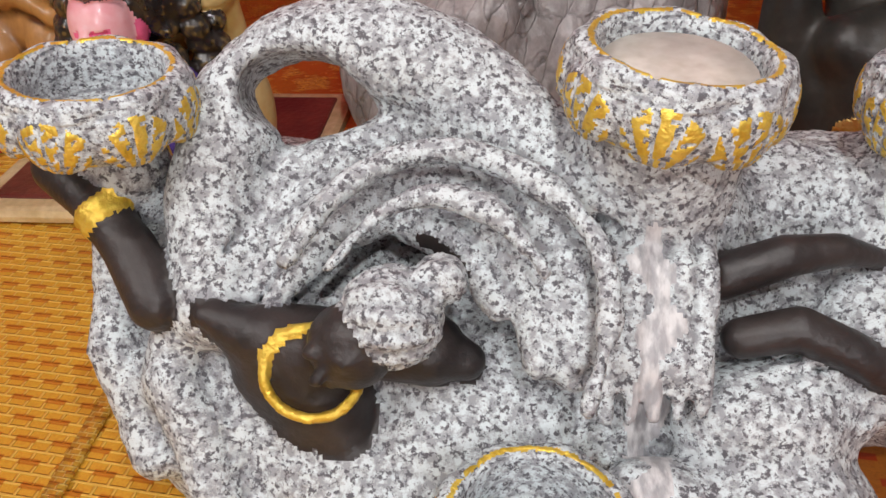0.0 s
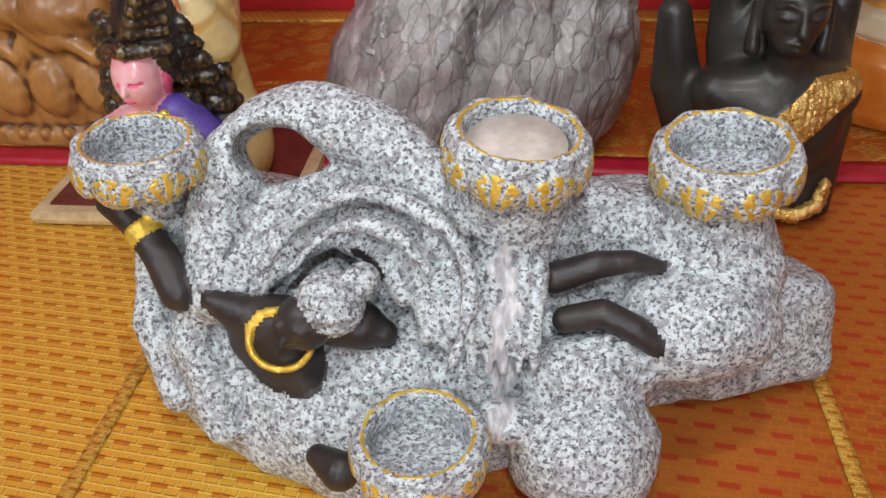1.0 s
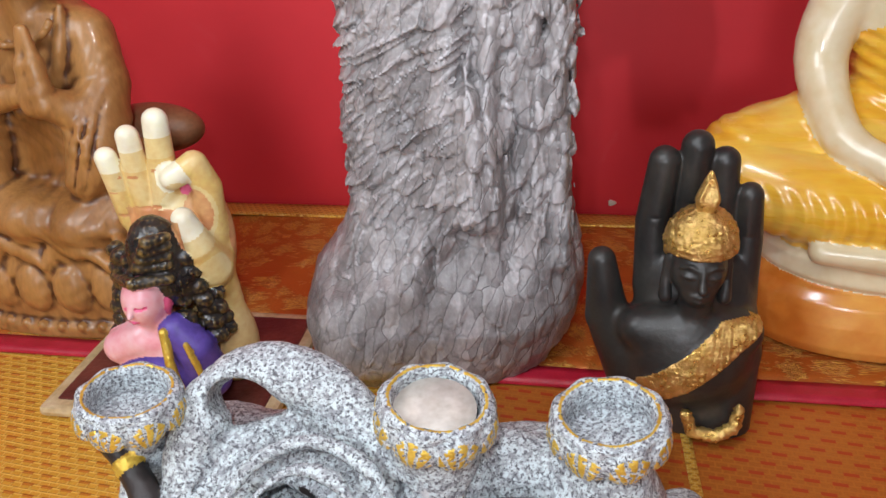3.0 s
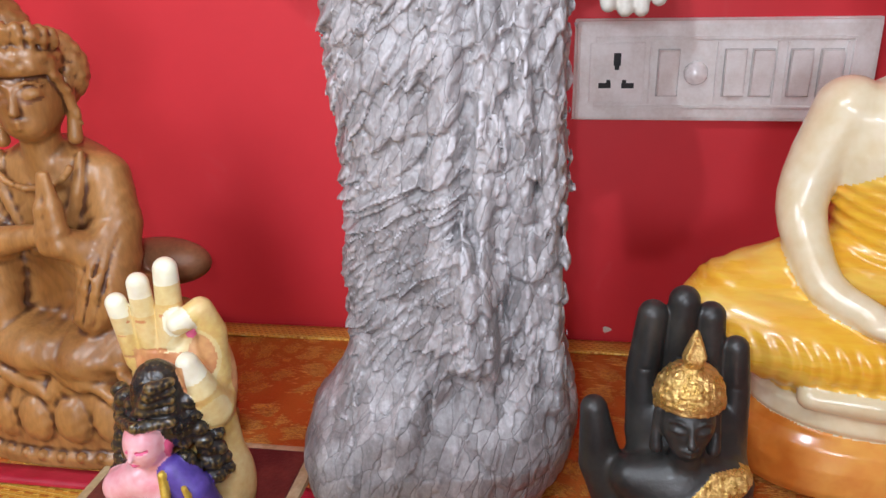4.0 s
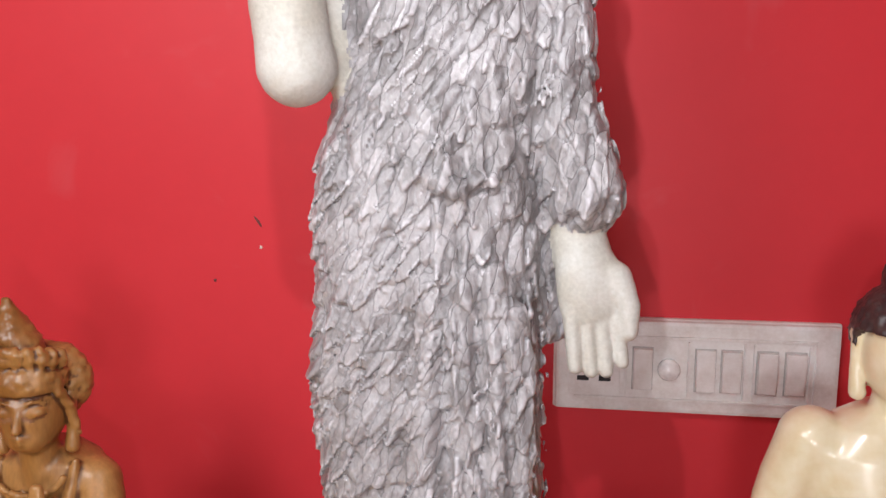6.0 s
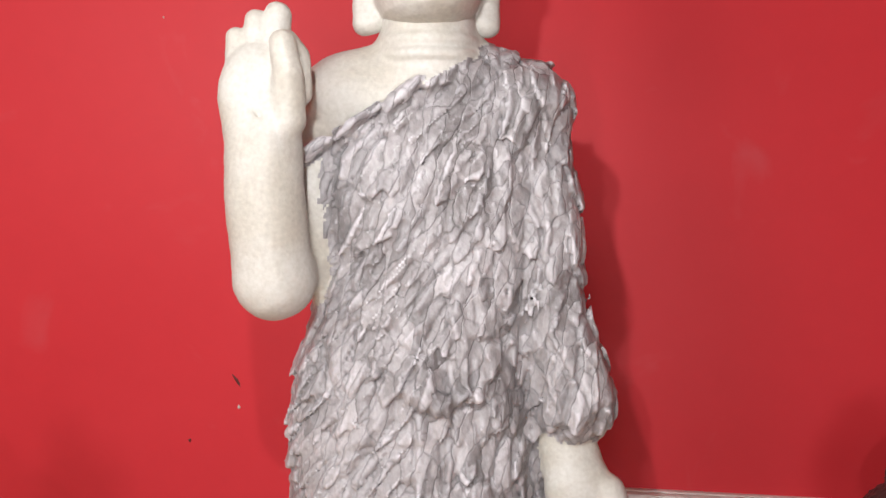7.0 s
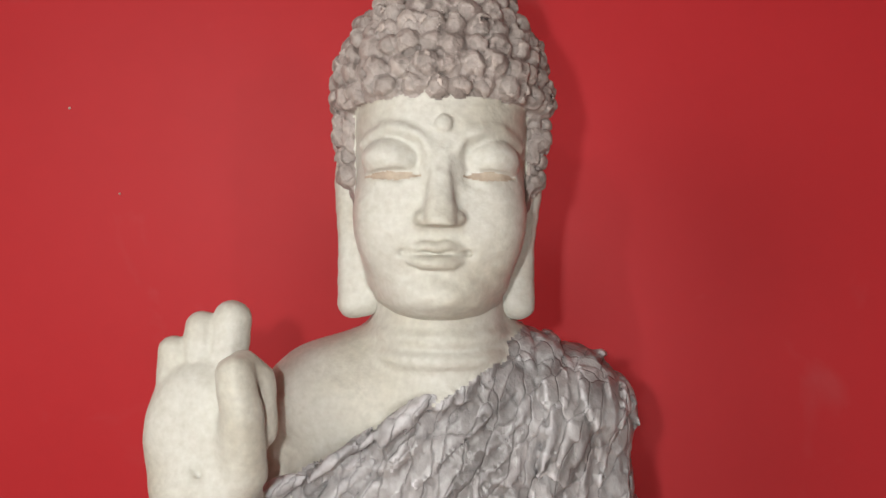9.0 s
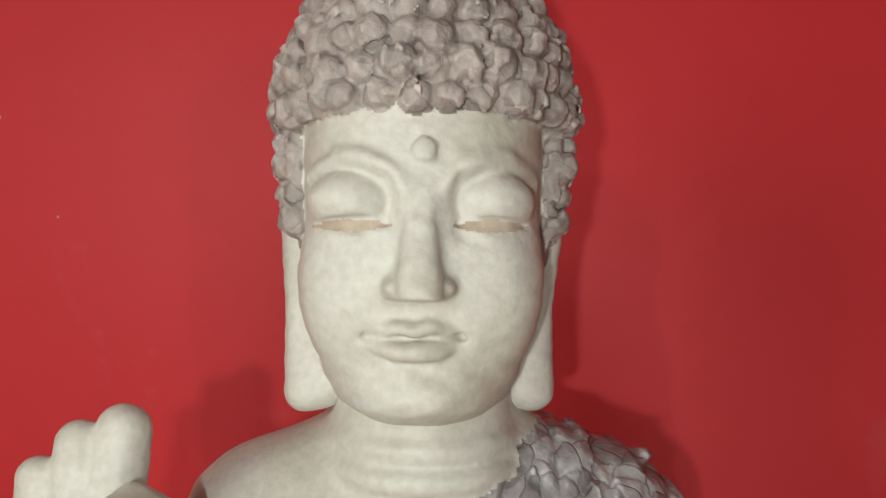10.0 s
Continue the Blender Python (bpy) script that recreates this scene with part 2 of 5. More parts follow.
CREAMHAND = material("cream_yellow_paint", (0.72, 0.50, 0.16), rough=0.38, second=(0.78, 0.60, 0.28), scale=26, fine=200, bump=0.1, coat=0.2)
NAIL = material("off_white_paint", (0.82, 0.76, 0.58), rough=0.35, scale=30, fine=200, bump=0.08, coat=0.2)
PALECREAM = material("pale_cream_paint", (0.76, 0.60, 0.27), rough=0.36, second=(0.79, 0.66, 0.36), scale=26, fine=200, bump=0.08, coat=0.2)
BLUSH = material("pinkish_orange_paint", (0.60, 0.25, 0.10), rough=0.4, second=(0.62, 0.34, 0.14), scale=40, fine=200, bump=0.1)
PINK = material("pale_pink_paint", (0.82, 0.36, 0.42), rough=0.35, second=(0.86, 0.48, 0.52), scale=60, fine=200, bump=0.05, coat=0.3)
MAGENTA = material("deep_pink_paint", (0.62, 0.10, 0.22), rough=0.4, scale=60, bump=0.05)
BLUE = material("violet_blue_paint", (0.08, 0.05, 0.30), rough=0.4, second=(0.13, 0.08, 0.42), scale=50, bump=0.1)
BLACKGOLD = material("black_paint_rubbed_gold", (0.012, 0.011, 0.012), rough=0.3, second=(0.03, 0.024, 0.02), scale=60, bump=0.3, coat=0.3, edge=((0.32, 0.21, 0.06), (0.515, 0.57)))
DARKBRONZE = material("dark_bronze_paint", (0.020, 0.019, 0.018), rough=0.42, second=(0.034, 0.031, 0.027), scale=30, fine=300, bump=0.15, coat=0.05)
GILT = material("bright_gilt_paint", (0.62, 0.40, 0.10), rough=0.3, metal=0.85, second=(0.80, 0.56, 0.20), scale=150, fine=700, bump=0.6)
PLASTIC = material("white_switch_plastic", (0.84, 0.81, 0.78), rough=0.35, second=(0.74, 0.69, 0.65), scale=35, fine=300, bump=0.03)
GAP = material("switch_gap_grey", (0.42, 0.39, 0.37), rough=0.6)
SLOT = material("black_socket_slot", (0.01, 0.01, 0.01), rough=0.6)
CLEAR = material("milky_knob_plastic", (0.78, 0.75, 0.73), rough=0.12, scale=60, bump=0.02, coat=0.8)
CREAMWOOD = material("cream_painted_edge", (0.62, 0.50, 0.30), rough=0.45, second=(0.50, 0.38, 0.20), scale=60)
MAROON = material("dark_maroon_lacquer", (0.10, 0.022, 0.020), rough=0.35, second=(0.16, 0.04, 0.03), scale=30)
REDHEM = material("crimson_satin_hem", (0.38, 0.008, 0.028), rough=0.4, second=(0.45, 0.015, 0.04), scale=60, fine=900, bump=0.2)
WAX = material("pale_wax", (0.62, 0.58, 0.52), rough=0.4, scale=60, bump=0.05)
GOLDSILK = brocade("gold_brocade_silk", (0.76, 0.42, 0.045), (0.88, 0.58, 0.11), (0.60, 0.22, 0.02), 0.0075, 0.3, (0.74, 0.42, 0.04))
BROWNSILK = brocade("orange_brocade_silk", (0.46, 0.15, 0.02), (0.49, 0.168, 0.022), (0.44, 0.055, 0.012), 0.0085, 0.3, (0.40, 0.12, 0.015), raise_by=0.12)
PAISLEY = brocade("copper_paisley_brocade", (0.46, 0.12, 0.014), (0.78, 0.44, 0.07), (0, 0, 0), 0.030, 0.3, (0.52, 0.18, 0.022), ornate=True)
GOLDTRIM = brocade("gold_thread_trim", (0.68, 0.40, 0.05), (0.90, 0.66, 0.18), (0.55, 0.24, 0.03), 0.004, 0.5)
STREAK = material("pale_drip_stain", (0.62, 0.62, 0.63), rough=0.45, second=(0.36, 0.36, 0.38), scale=420, fine=600, bump=0.3, stretch=(1, 0.4, 0.4))
PLASTER = material("off_white_plaster", (0.62, 0.58, 0.52), rough=0.8, scale=3.0, fine=90)


# ---- sculpting: solids blended together and skinned as one mesh ----
def ell(c, r, turn=(0, 0, 0)):
    """Ellipsoid."""
    c, r = np.array(c, float), np.array(r, float)
    m = np.array(Euler([radians(a) for a in turn]).to_matrix())

    def dist(p):
        q = (p - c) @ m / r
        k = np.sqrt((q * q).sum(1)) + 1e-9
        g = np.sqrt(((q / r) ** 2).sum(1)) + 1e-9
        return k * (k - 1) / g
    return dist


def cap(a, b, ra, rb=None, flat=None):
    """Rod with round ends from a to b; flat squeezes it along y."""
    a, b = np.array(a, float), np.array(b, float)
    rb = ra if rb is None else rb

    def dist(p):
        w = np.array((1.0, 1.0 / flat, 1.0)) if flat else np.ones(3)
        pa, ba = (p - a) * w, (b - a) * w
        h = np.clip(pa @ ba / (ba @ ba), 0, 1)
        d = np.sqrt(((pa - h[:, None] * ba) ** 2).sum(1)) - (ra + (rb - ra) * h)
        return d * (flat if flat and flat < 1 else 1.0)
    return dist


def rope(points, radii, flat=None, soft=False):
    if soft:
        pts = [np.array(p, float) for p in points]
        out, rad = [], []
        for i in range(len(pts) - 1):
            a, b, c, d = pts[max(i - 1, 0)], pts[i], pts[i + 1], pts[min(i + 2, len(pts) - 1)]
            for t in (0, 1 / 3, 2 / 3):
                out.append(0.5 * (2 * b + (c - a) * t + (2 * a - 5 * b + 4 * c - d) * t * t + (3 * b - a - 3 * c + d) * t ** 3))
                rad.append(radii[i] + (radii[i + 1] - radii[i]) * t)
        points, radii = out + [pts[-1]], rad + [radii[-1]]
    rods = [cap(points[i], points[i + 1], radii[i], radii[i + 1], flat) for i in range(len(points) - 1)]

    def dist(p):
        return np.min([r(p) for r in rods], axis=0)
    return dist


def box(c, half, r=0.002, turn=(0, 0, 0)):
    c, half = np.array(c, float), np.array(half, float)
    m = np.array(Euler([radians(a) for a in turn]).to_matrix())

    def dist(p):
        q = np.abs((p - c) @ m) - half + r
        return np.sqrt((np.maximum(q, 0) ** 2).sum(1)) + np.minimum(q.max(1), 0) - r
    return dist


def ring(c, big, small, turn=(0, 0, 0), squash=1.0):
    c = np.array(c, float)
    m = np.array(Euler([radians(a) for a in turn]).to_matrix())

    def dist(p):
        q = (p - c) @ m
        q = q * np.array((1.0, 1.0 / squash, 1.0))
        return np.hypot(np.hypot(q[:, 0], q[:, 1]) - big, q[:, 2]) - small
    return dist


def loft(zs, mids, halves, depths, y=0.0, power=2.0):
    """Upright body of oval sections: centre, half width and half depth by height."""
    y = np.broadcast_to(np.array(y, float), (len(zs),))

    def dist(p):
        z = p[:, 2]
        a, b = np.interp(z, zs, halves), np.interp(z, zs, depths)
        u, v = np.abs(p[:, 0] - np.interp(z, zs, mids)) / a, np.abs(p[:, 1] - np.interp(z, zs, y)) / b
        k = (u ** power + v ** power) ** (1 / power)
        return np.maximum((k - 1) * np.minimum(a, b), np.maximum(zs[0] - z, z - zs[-1]))
    return dist


def cells(p, size, seed=1, jitter=0.8, drop=False):
    """Distance to the nearest and second nearest of scattered points, and the nearest one's random number; drop: also how far below and beside it p is."""
    q = p / np.array(size)
    base = np.floor(q).astype(np.int64)
    f1, f2, rnd, fall, side = np.full(len(p), 9.0), np.full(len(p), 9.0), np.zeros(len(p)), np.zeros(len(p)), np.zeros(len(p))
    for i in (-1, 0, 1):
        for j in (-1, 0, 1):
            for k in (-1, 0, 1):
                c = base + (i, j, k)
                h = (c[:, 0] * 73856093) ^ (c[:, 1] * 19349663) ^ (c[:, 2] * 83492791) ^ (seed * 2654435761)
                h = (h * 1103515245 + 12345) & 0x7fffffff
                o = np.stack([(h & 1023), ((h >> 10) & 1023), ((h >> 20) & 1023)], 1) / 1023.0
                away = c + 0.5 + (o - 0.5) * jitter - q
                d = np.sqrt((away ** 2).sum(1))
                near = d < f1
                f2 = np.where(near, f1, np.minimum(f2, d))
                rnd = np.where(near, ((h >> 5) & 255) / 255.0, rnd)
                fall = np.where(near, away[:, 2], fall)
                side = np.where(near, away[:, 0], side)
                f1 = np.where(near, d, f1)
    return (f1, f2, rnd, fall, side) if drop else (f1, f2, rnd)


class Sculpt:
    def __init__(self):
        self.steps = []

    def add(self, dist, mat=0, k=0.004):
        self.steps.append(("add", dist, mat, k))
        return self

    def cut(self, dist, mat=None, k=0.002):
        self.steps.append(("cut", dist, mat, k))
        return self

    def paint(self, where, mat):
        self.steps.append(("paint", where, mat, 0))
        return self

    def raised(self, height, mat=None):
        """height(p): metres by which the surface of that material (or all) stands out."""
        self.steps.append(("raise", height, mat, 0))
        return self

    def value(self, p):
        d, m = np.full(len(p), 1.0), np.zeros(len(p), int)
        for kind, fn, mat, k in self.steps:
            if kind == "add":
                e = fn(p)
                h = np.clip(0.5 + 0.5 * (d - e) / k, 0, 1)
                m = np.where(e < d, mat, m)
                d = d + (e - d) * h - k * h * (1 - h)
            elif kind == "cut":
                e = -fn(p)
                h = np.clip(0.5 + 0.5 * (e - d) / k, 0, 1)
                if mat is not None:
                    m = np.where(e > d - 0.0005, mat, m)
                d = d + (e - d) * h + k * h * (1 - h)
            elif kind == "paint":
                m = np.where(fn(p), mat, m)
            else:
                near = np.abs(d) < 0.03
                if mat is not None:
                    near &= m == mat
                if near.any():
                    d[near] -= fn(p[near])
        return d, m

    def mesh(self, name, low, high, step, mats):
        low, high = np.array(low, float), np.array(high, float)
        n = (np.ceil((high - low) / (4 * step)).astype(int) + 1)
        axes = [low[i] + np.arange(n[i]) * 4 * step for i in range(3)]
        coarse = np.stack(np.meshgrid(*axes, indexing="ij"), -1).reshape(-1, 3)
        dc = self.value(coarse + 1.5 * step)[0].reshape(n)
        dense = np.repeat(np.repeat(np.repeat(dc, 4, 0), 4, 1), 4, 2)
        near = np.repeat(np.repeat(np.repeat(np.abs(dc) < 7.0 * step + 0.003, 4, 0), 4, 1), 4, 2)
        at = np.argwhere(near)
        for s in range(0, len(at), 400000):
            a = at[s:s + 400000]
            dense[a[:, 0], a[:, 1], a[:, 2]] = self.value(low + a * step)[0]
        dense[0], dense[-1] = 1, 1
        dense[:, 0], dense[:, -1], dense[:, :, 0], dense[:, :, -1] = 1, 1, 1, 1
        inside = dense < 0
        size = np.array(dense.shape) - 1
        corner = [(i, j, k) for i in (0, 1) for j in (0, 1) for k in (0, 1)]
        count = sum(inside[i:i + size[0], j:j + size[1], k:k + size[2]].astype(np.int8) for i, j, k in corner)
        act = np.argwhere((count > 0) & (count < 8))
        ids = np.full(size, -1, np.int64)
        ids[act[:, 0], act[:, 1], act[:, 2]] = np.arange(len(act))
        total, hits = np.zeros((len(act), 3)), np.zeros(len(act))
        for c in corner:
            for ax in range(3):
                if c[ax]:
                    continue
                e = list(c)
                e[ax] = 1
                d0 = dense[act[:, 0] + c[0], act[:, 1] + c[1], act[:, 2] + c[2]]
                d1 = dense[act[:, 0] + e[0], act[:, 1] + e[1], act[:, 2] + e[2]]
                x = (d0 < 0) != (d1 < 0)
                t = np.where(x, d0 / np.where(x, d0 - d1, 1), 0)
                point = np.array(c) + t[:, None] * (np.array(e) - np.array(c))
                total += point * x[:, None]
                hits += x
        verts = low + (act + total / hits[:, None]) * step
        faces = []
        for ax in range(3):
            b, c = (ax + 1) % 3, (ax + 2) % 3
            first = [slice(None)] * 3
            second = [slice(None)] * 3
            first[ax], second[ax] = slice(0, -1), slice(1, None)
            x = np.argwhere(inside[tuple(first)] != inside[tuple(second)])
            x = x[(x[:, b] > 0) & (x[:, c] > 0)]
            eb, ec = np.eye(3, dtype=int)[b], np.eye(3, dtype=int)[c]
            quad = np.stack([ids[tuple((x - o).T)] for o in (eb + ec, ec, 0 * ec, eb)], 1)
            flip = ~inside[tuple(x.T)]
            quad[flip] = quad[flip][:, ::-1]
            faces.append(quad)
        faces = np.concatenate(faces)
        kind = self.value(verts[faces].mean(1))[1]
        data = bpy.data.meshes.new(name)
        data.from_pydata(verts.tolist(), [], faces.tolist())
        for mat in mats:
            data.materials.append(mat)
        data.polygons.foreach_set("material_index", kind.astype(np.int32))
        data.polygons.foreach_set("use_smooth", np.ones(len(faces), bool))
        data.update()
        return data


def joined(name, first, *others):
    """Several meshes, with one list of materials, as one mesh."""
    bm = bmesh.new()
    for data in (first, *others):
        bm.from_mesh(data)
    made = first
    bm.to_mesh(made)
    bm.free()
    made.name = name
    return made


# ---- plain parts ----
def mesh_of(name, bm, mat, smooth=False):
    data = bpy.data.meshes.new(name)
    bm.to_mesh(data)
    bm.free()
    for m in mat if isinstance(mat, (list, tuple)) else [mat]:
        data.materials.append(m)
    if smooth:
        data.polygons.foreach_set("use_smooth", np.ones(len(data.polygons), bool))
    return data


def part(name, bm, mat, parent, label="", smooth=False):
    ob = new(name, mesh_of(name, bm, mat, smooth))
    ob.parent = parent
    return tagged(ob, label)


def block(low, high, bevel=0.0):
    bm = bmesh.new()
    bmesh.ops.create_cube(bm, size=1.0)
    mid, span = [(a + b) / 2 for a, b in zip(low, high)], [b - a for a, b in zip(low, high)]
    bmesh.ops.transform(bm, matrix=Matrix.Translation(mid) @ Matrix.Diagonal((*span, 1)), verts=bm.verts)
    if bevel:
        bmesh.ops.bevel(bm, geom=bm.edges[:], offset=bevel, segments=2, profile=0.6, affect="EDGES")
    return bm


def turned(profile, around=32, wave=None):
    """A body turned round z from (radius, height) pairs; wave(angle, i) scales the radius."""
    bm = bmesh.new()
    rows = []
    for i, (r, z) in enumerate(profile):
        rows.append([bm.verts.new((r * (wave(a, i) if wave else 1) * math.cos(a), r * (wave(a, i) if wave else 1) * math.sin(a), z)) for a in [2 * math.pi * j / around for j in range(around)]])
    for lower, upper in zip(rows, rows[1:]):
        for j in range(around):
            bm.faces.new((lower[j], lower[(j + 1) % around], upper[(j + 1) % around], upper[j]))
    bm.faces.new(rows[0][::-1])
    bm.faces.new(rows[-1])
    return bm


def sheet(x0, x1, y0, y1, z, thick, nx, ny, ripple):
    """Cloth with thickness and a slight ripple."""
    bm = bmesh.new()
    top = [[bm.verts.new((x0 + (x1 - x0) * i / nx, y0 + (y1 - y0) * j / ny, z + thick + ripple * noise.noise(Vector(((x0 + (x1 - x0) * i / nx) * 9, (y0 + (y1 - y0) * j / ny) * 9, z * 50))))) for j in range(ny + 1)] for i in range(nx + 1)]
    for i in range(nx):
        for j in range(ny):
            bm.faces.new((top[i][j], top[i + 1][j], top[i + 1][j + 1], top[i][j + 1]))
    edge = [e for e in bm.edges if e.is_boundary]
    low = bmesh.ops.extrude_edge_only(bm, edges=edge)["geom"]
    for v in low:
        if isinstance(v, bmesh.types.BMVert):
            v.co.z = z
    bmesh.ops.recalc_face_normals(bm, faces=bm.faces[:])
    return bm


# ---- the room ----
def structure(name, bm, mat, label, smooth=False):
    return tagged(new(name, mesh_of(name, bm, mat, smooth)), label, name.split("_")[0], kind="structure")


WALL_Y = 0.695
structure("wall_north", block((-1.6, WALL_Y, -0.9), (1.6, WALL_Y + 0.12, 1.9)), WALL, "glossy red painted wall behind the altar table")
structure("wall_west", block((-1.72, -1.8, -0.9), (-1.6, WALL_Y + 0.12, 1.9)), PLASTER, "plain plastered side wall of the room")
structure("wall_east", block((1.6, -1.8, -0.9), (1.72, WALL_Y + 0.12, 1.9)), PLASTER, "plain plastered side wall of the room")
structure("wall_south", block((-1.6, -1.92, -0.9), (1.6, -1.8, 1.9)), PLASTER, "plain plastered wall behind the viewer")
structure("ceiling", block((-1.72, -1.92, 1.9), (1.72, WALL_Y + 0.12, 2.0)), PLASTER, "plain white ceiling")
structure("floor", block((-1.72, -1.92, -1.0), (1.72, WALL_Y + 0.12, -0.9)), MAROON, "dark floor under the altar table")

table = tagged(new("altar_table"), "long low altar table hidden under brocade cloths", "table")
part("tabletop", block((-1.2, -0.35, -0.035), (1.2, WALL_Y - 0.003, -0.006), 0.003), MAROON, table)
for x in (-1.1, 1.1):
    for y in (-0.28, 0.6):
        part("leg", block((x - 0.03, y - 0.03, -0.9), (x + 0.03, y + 0.03, -0.036)), MAROON, table)

cloth = tagged(new("front_cloth"), "gold and orange woven brocade silk cloth with gold strips", "cloth")
# the cloth is coloured gold left of x = 0.02 and orange right of it
part("gold_half", sheet(-1.2, 0.02, -0.34, 0.42, -0.0045, 0.0035, 60, 40, 0.0012), GOLDSILK, cloth, "yellow gold brocade half", True)
part("orange_half", sheet(0.02, 1.2, -0.34, 0.42, -0.0045, 0.0035, 60, 40, 0.0012), BROWNSILK, cloth, "orange brown brocade half with red dashes", True)
# right strip is a gold seam; the left one stands in for a crease
for x in (-0.155, 0.188):
    part("gold_strip", sheet(x - 0.0035, x + 0.0035, -0.34, 0.40, -0.0005, 0.0012, 2, 50, 0.0006), GOLDTRIM, cloth, "shiny gold thread strip: a seam right, a crease left", True)

back = tagged(new("back_cloth"), "copper and gold paisley brocade cloth with a crimson hem", "cloth")
part("paisley_field", sheet(-1.2, 1.2, 0.405, WALL_Y - 0.004, 0.0005, 0.0035, 110, 26, 0.002), PAISLEY, back, "", True)
part("hem", sheet(-1.2, 1.2, 0.385, 0.405, 0.0005, 0.004, 110, 3, 0.0016), REDHEM, back, "crimson satin hem", True)
part("gold_border", sheet(-1.2, 1.2, WALL_Y - 0.034, WALL_Y - 0.006, 0.0045, 0.0022, 110, 3, 0.001), GOLDTRIM, back, "gold thread border", True)


# ---- the tall standing statue ----
def tall_statue():
    s = Sculpt()
    # robe, from the flared foot to the shoulders
    zs = [0.000, 0.020, 0.050, 0.075, 0.105, 0.130, 0.180, 0.225, 0.270, 0.310, 0.350, 0.390, 0.430, 0.470, 0.510, 0.548, 0.587, 0.625, 0.663, 0.690, 0.708, 0.720, 0.730, 0.742]
    lo = [-.092, -.104, -.111, -.104, -.080, -.073, -.072, -.070, -.069, -.072, -.077, -.075, -.072, -.073, -.071, -.059, -.050, -.058, -.059, -.056, -.050, -.036, -.018, -.008]
    hi = [.082, .095, .103, .104, .098, .092, .084, .090, .088, .086, .085, .083, .084, .086, .088, .092, .094, .098, .102, .101, .096, .085, .062, .046]
    dp = [.070, .076, .080, .074, .060, .053, .050, .050, .050, .050, .051, .051, .051, .051, .051, .050, .049, .049, .048, .045, .040, .034, .028, .024]
    mids, halves = [(a + b) / 2 for a, b in zip(lo, hi)], [(b - a) / 2 for a, b in zip(lo, hi)]
    s.add(loft(zs, mids, halves, dp, 0.005, 2.4), 0)
    # hanging sleeve and arm
    s.add(rope([(0.080, 0.004, 0.690), (0.093, -0.010, 0.640), (0.097, -0.014, 0.560), (0.108, -0.016, 0.525), (0.1145, -0.016, 0.497)], [0.024, 0.023, 0.0240, 0.0250, 0.0260], None, True), 0, 0.006)
    s.add(rope([(0.098, 0.006, 0.49), (0.096, 0.010, 0.40)], [0.022, 0.014]), 0, 0.01)
    s.add(ell((0.074, -0.006, 0.690), (0.038, 0.034, 0.027)), 0, 0.012)
    s.add(ell((-0.028, -0.006, 0.698), (0.036, 0.030, 0.026)), 0, 0.012)
    # long folds of the skirt
    for x, z0, z1, lean in ((0.065, 0.42, 0.10, 0.012), (0.048, 0.45, 0.08, 0.010), (0.028, 0.44, 0.10, 0.0), (0.006, 0.44, 0.12, -0.012)):
        s.add(cap((x, -0.044, z0), (x + lean, -0.050, z1), 0.006, 0.008), 0, 0.010)
    s.add(rope([(-0.005, -0.043, 0.150), (0.018, -0.058, 0.145), (0.012, -0.060, 0.22)], [0.006, 0.016, 0.009]), 0, 0.012)
    s.add(rope([(-0.012, -0.046, 0.130), (-0.035, -0.062, 0.085), (-0.085, -0.052, 0.058)], [0.006, 0.008, 0.008]), 0, 0.012)
    s.add(ell((-0.072, -0.030, 0.034), (0.036, 0.046, 0.036)), 4, 0.02)
    s.add(rope([(0.004, -0.046, 0.512), (0.022, -0.049, 0.503), (0.045, -0.046, 0.508)], [0.0035, 0.0045, 0.003]), 0, 0.004)
    s.add(rope([(0.012, -0.045, 0.535), (0.018, -0.048, 0.508)], [0.004, 0.007]), 0, 0.006)
    s.add(loft([0.700, 0.722, 0.735, 0.765], [0.0185] * 4, [0.034, 0.0325, 0.0305, 0.0295], [0.032, 0.031, 0.030, 0.030], -0.012), 1, 0.008)
    # bare chest and shoulder
    s.paint(lambda p: (p[:, 2] > 0.694 + 0.62 * p[:, 0]) & (p[:, 2] > 0.6), 1)
    s.paint(lambda p: (p[:, 2] < 0.690 + 0.62 * p[:, 0]) & (p[:, 2] < 0.728), 0)
    s.add(rope([(-0.062, -0.030, 0.654), (-0.030, -0.043, 0.674), (0.006, -0.044, 0.697), (0.034, -0.036, 0.714), (0.050, -0.018, 0.724)], [0.002, 0.0025, 0.0025, 0.0025, 0.002]), 0, 0.004)

    def bark(p):
        """Long tilted plates with cracks between: slanting on one half, in upright columns on the other half of the skirt."""
        x, z = p[:, 0], p[:, 2]
        straight = x > 0.016 + 0.008 * np.sin(z * 23) + 0.05 * np.clip((z - 0.5) * 4, 0, 1)
        grown = np.clip((z - 0.10) * 6, 0, 1)
        q = p.copy()
        q[:, 0] = x - np.where(straight, 0.06, 0.62) * grown * z + 0.003 * np.sin(z * 60)
        a1, a2, r, fall, side = cells(q, (0.0115, 0.03, 0.030), 3, 0.9, True)
        b1, b2, r2, fall2, side2 = cells(q, (0.0060, 0.015, 0.014), 5, 0.95, True)
        plates = 0.0018 * (r - 0.5) + 0.0026 * fall * (0.3 + r) + 0.0030 * side * np.sin(r * 37) - 0.0017 * np.clip(1 - (a2 - a1) * 5, 0, 1)
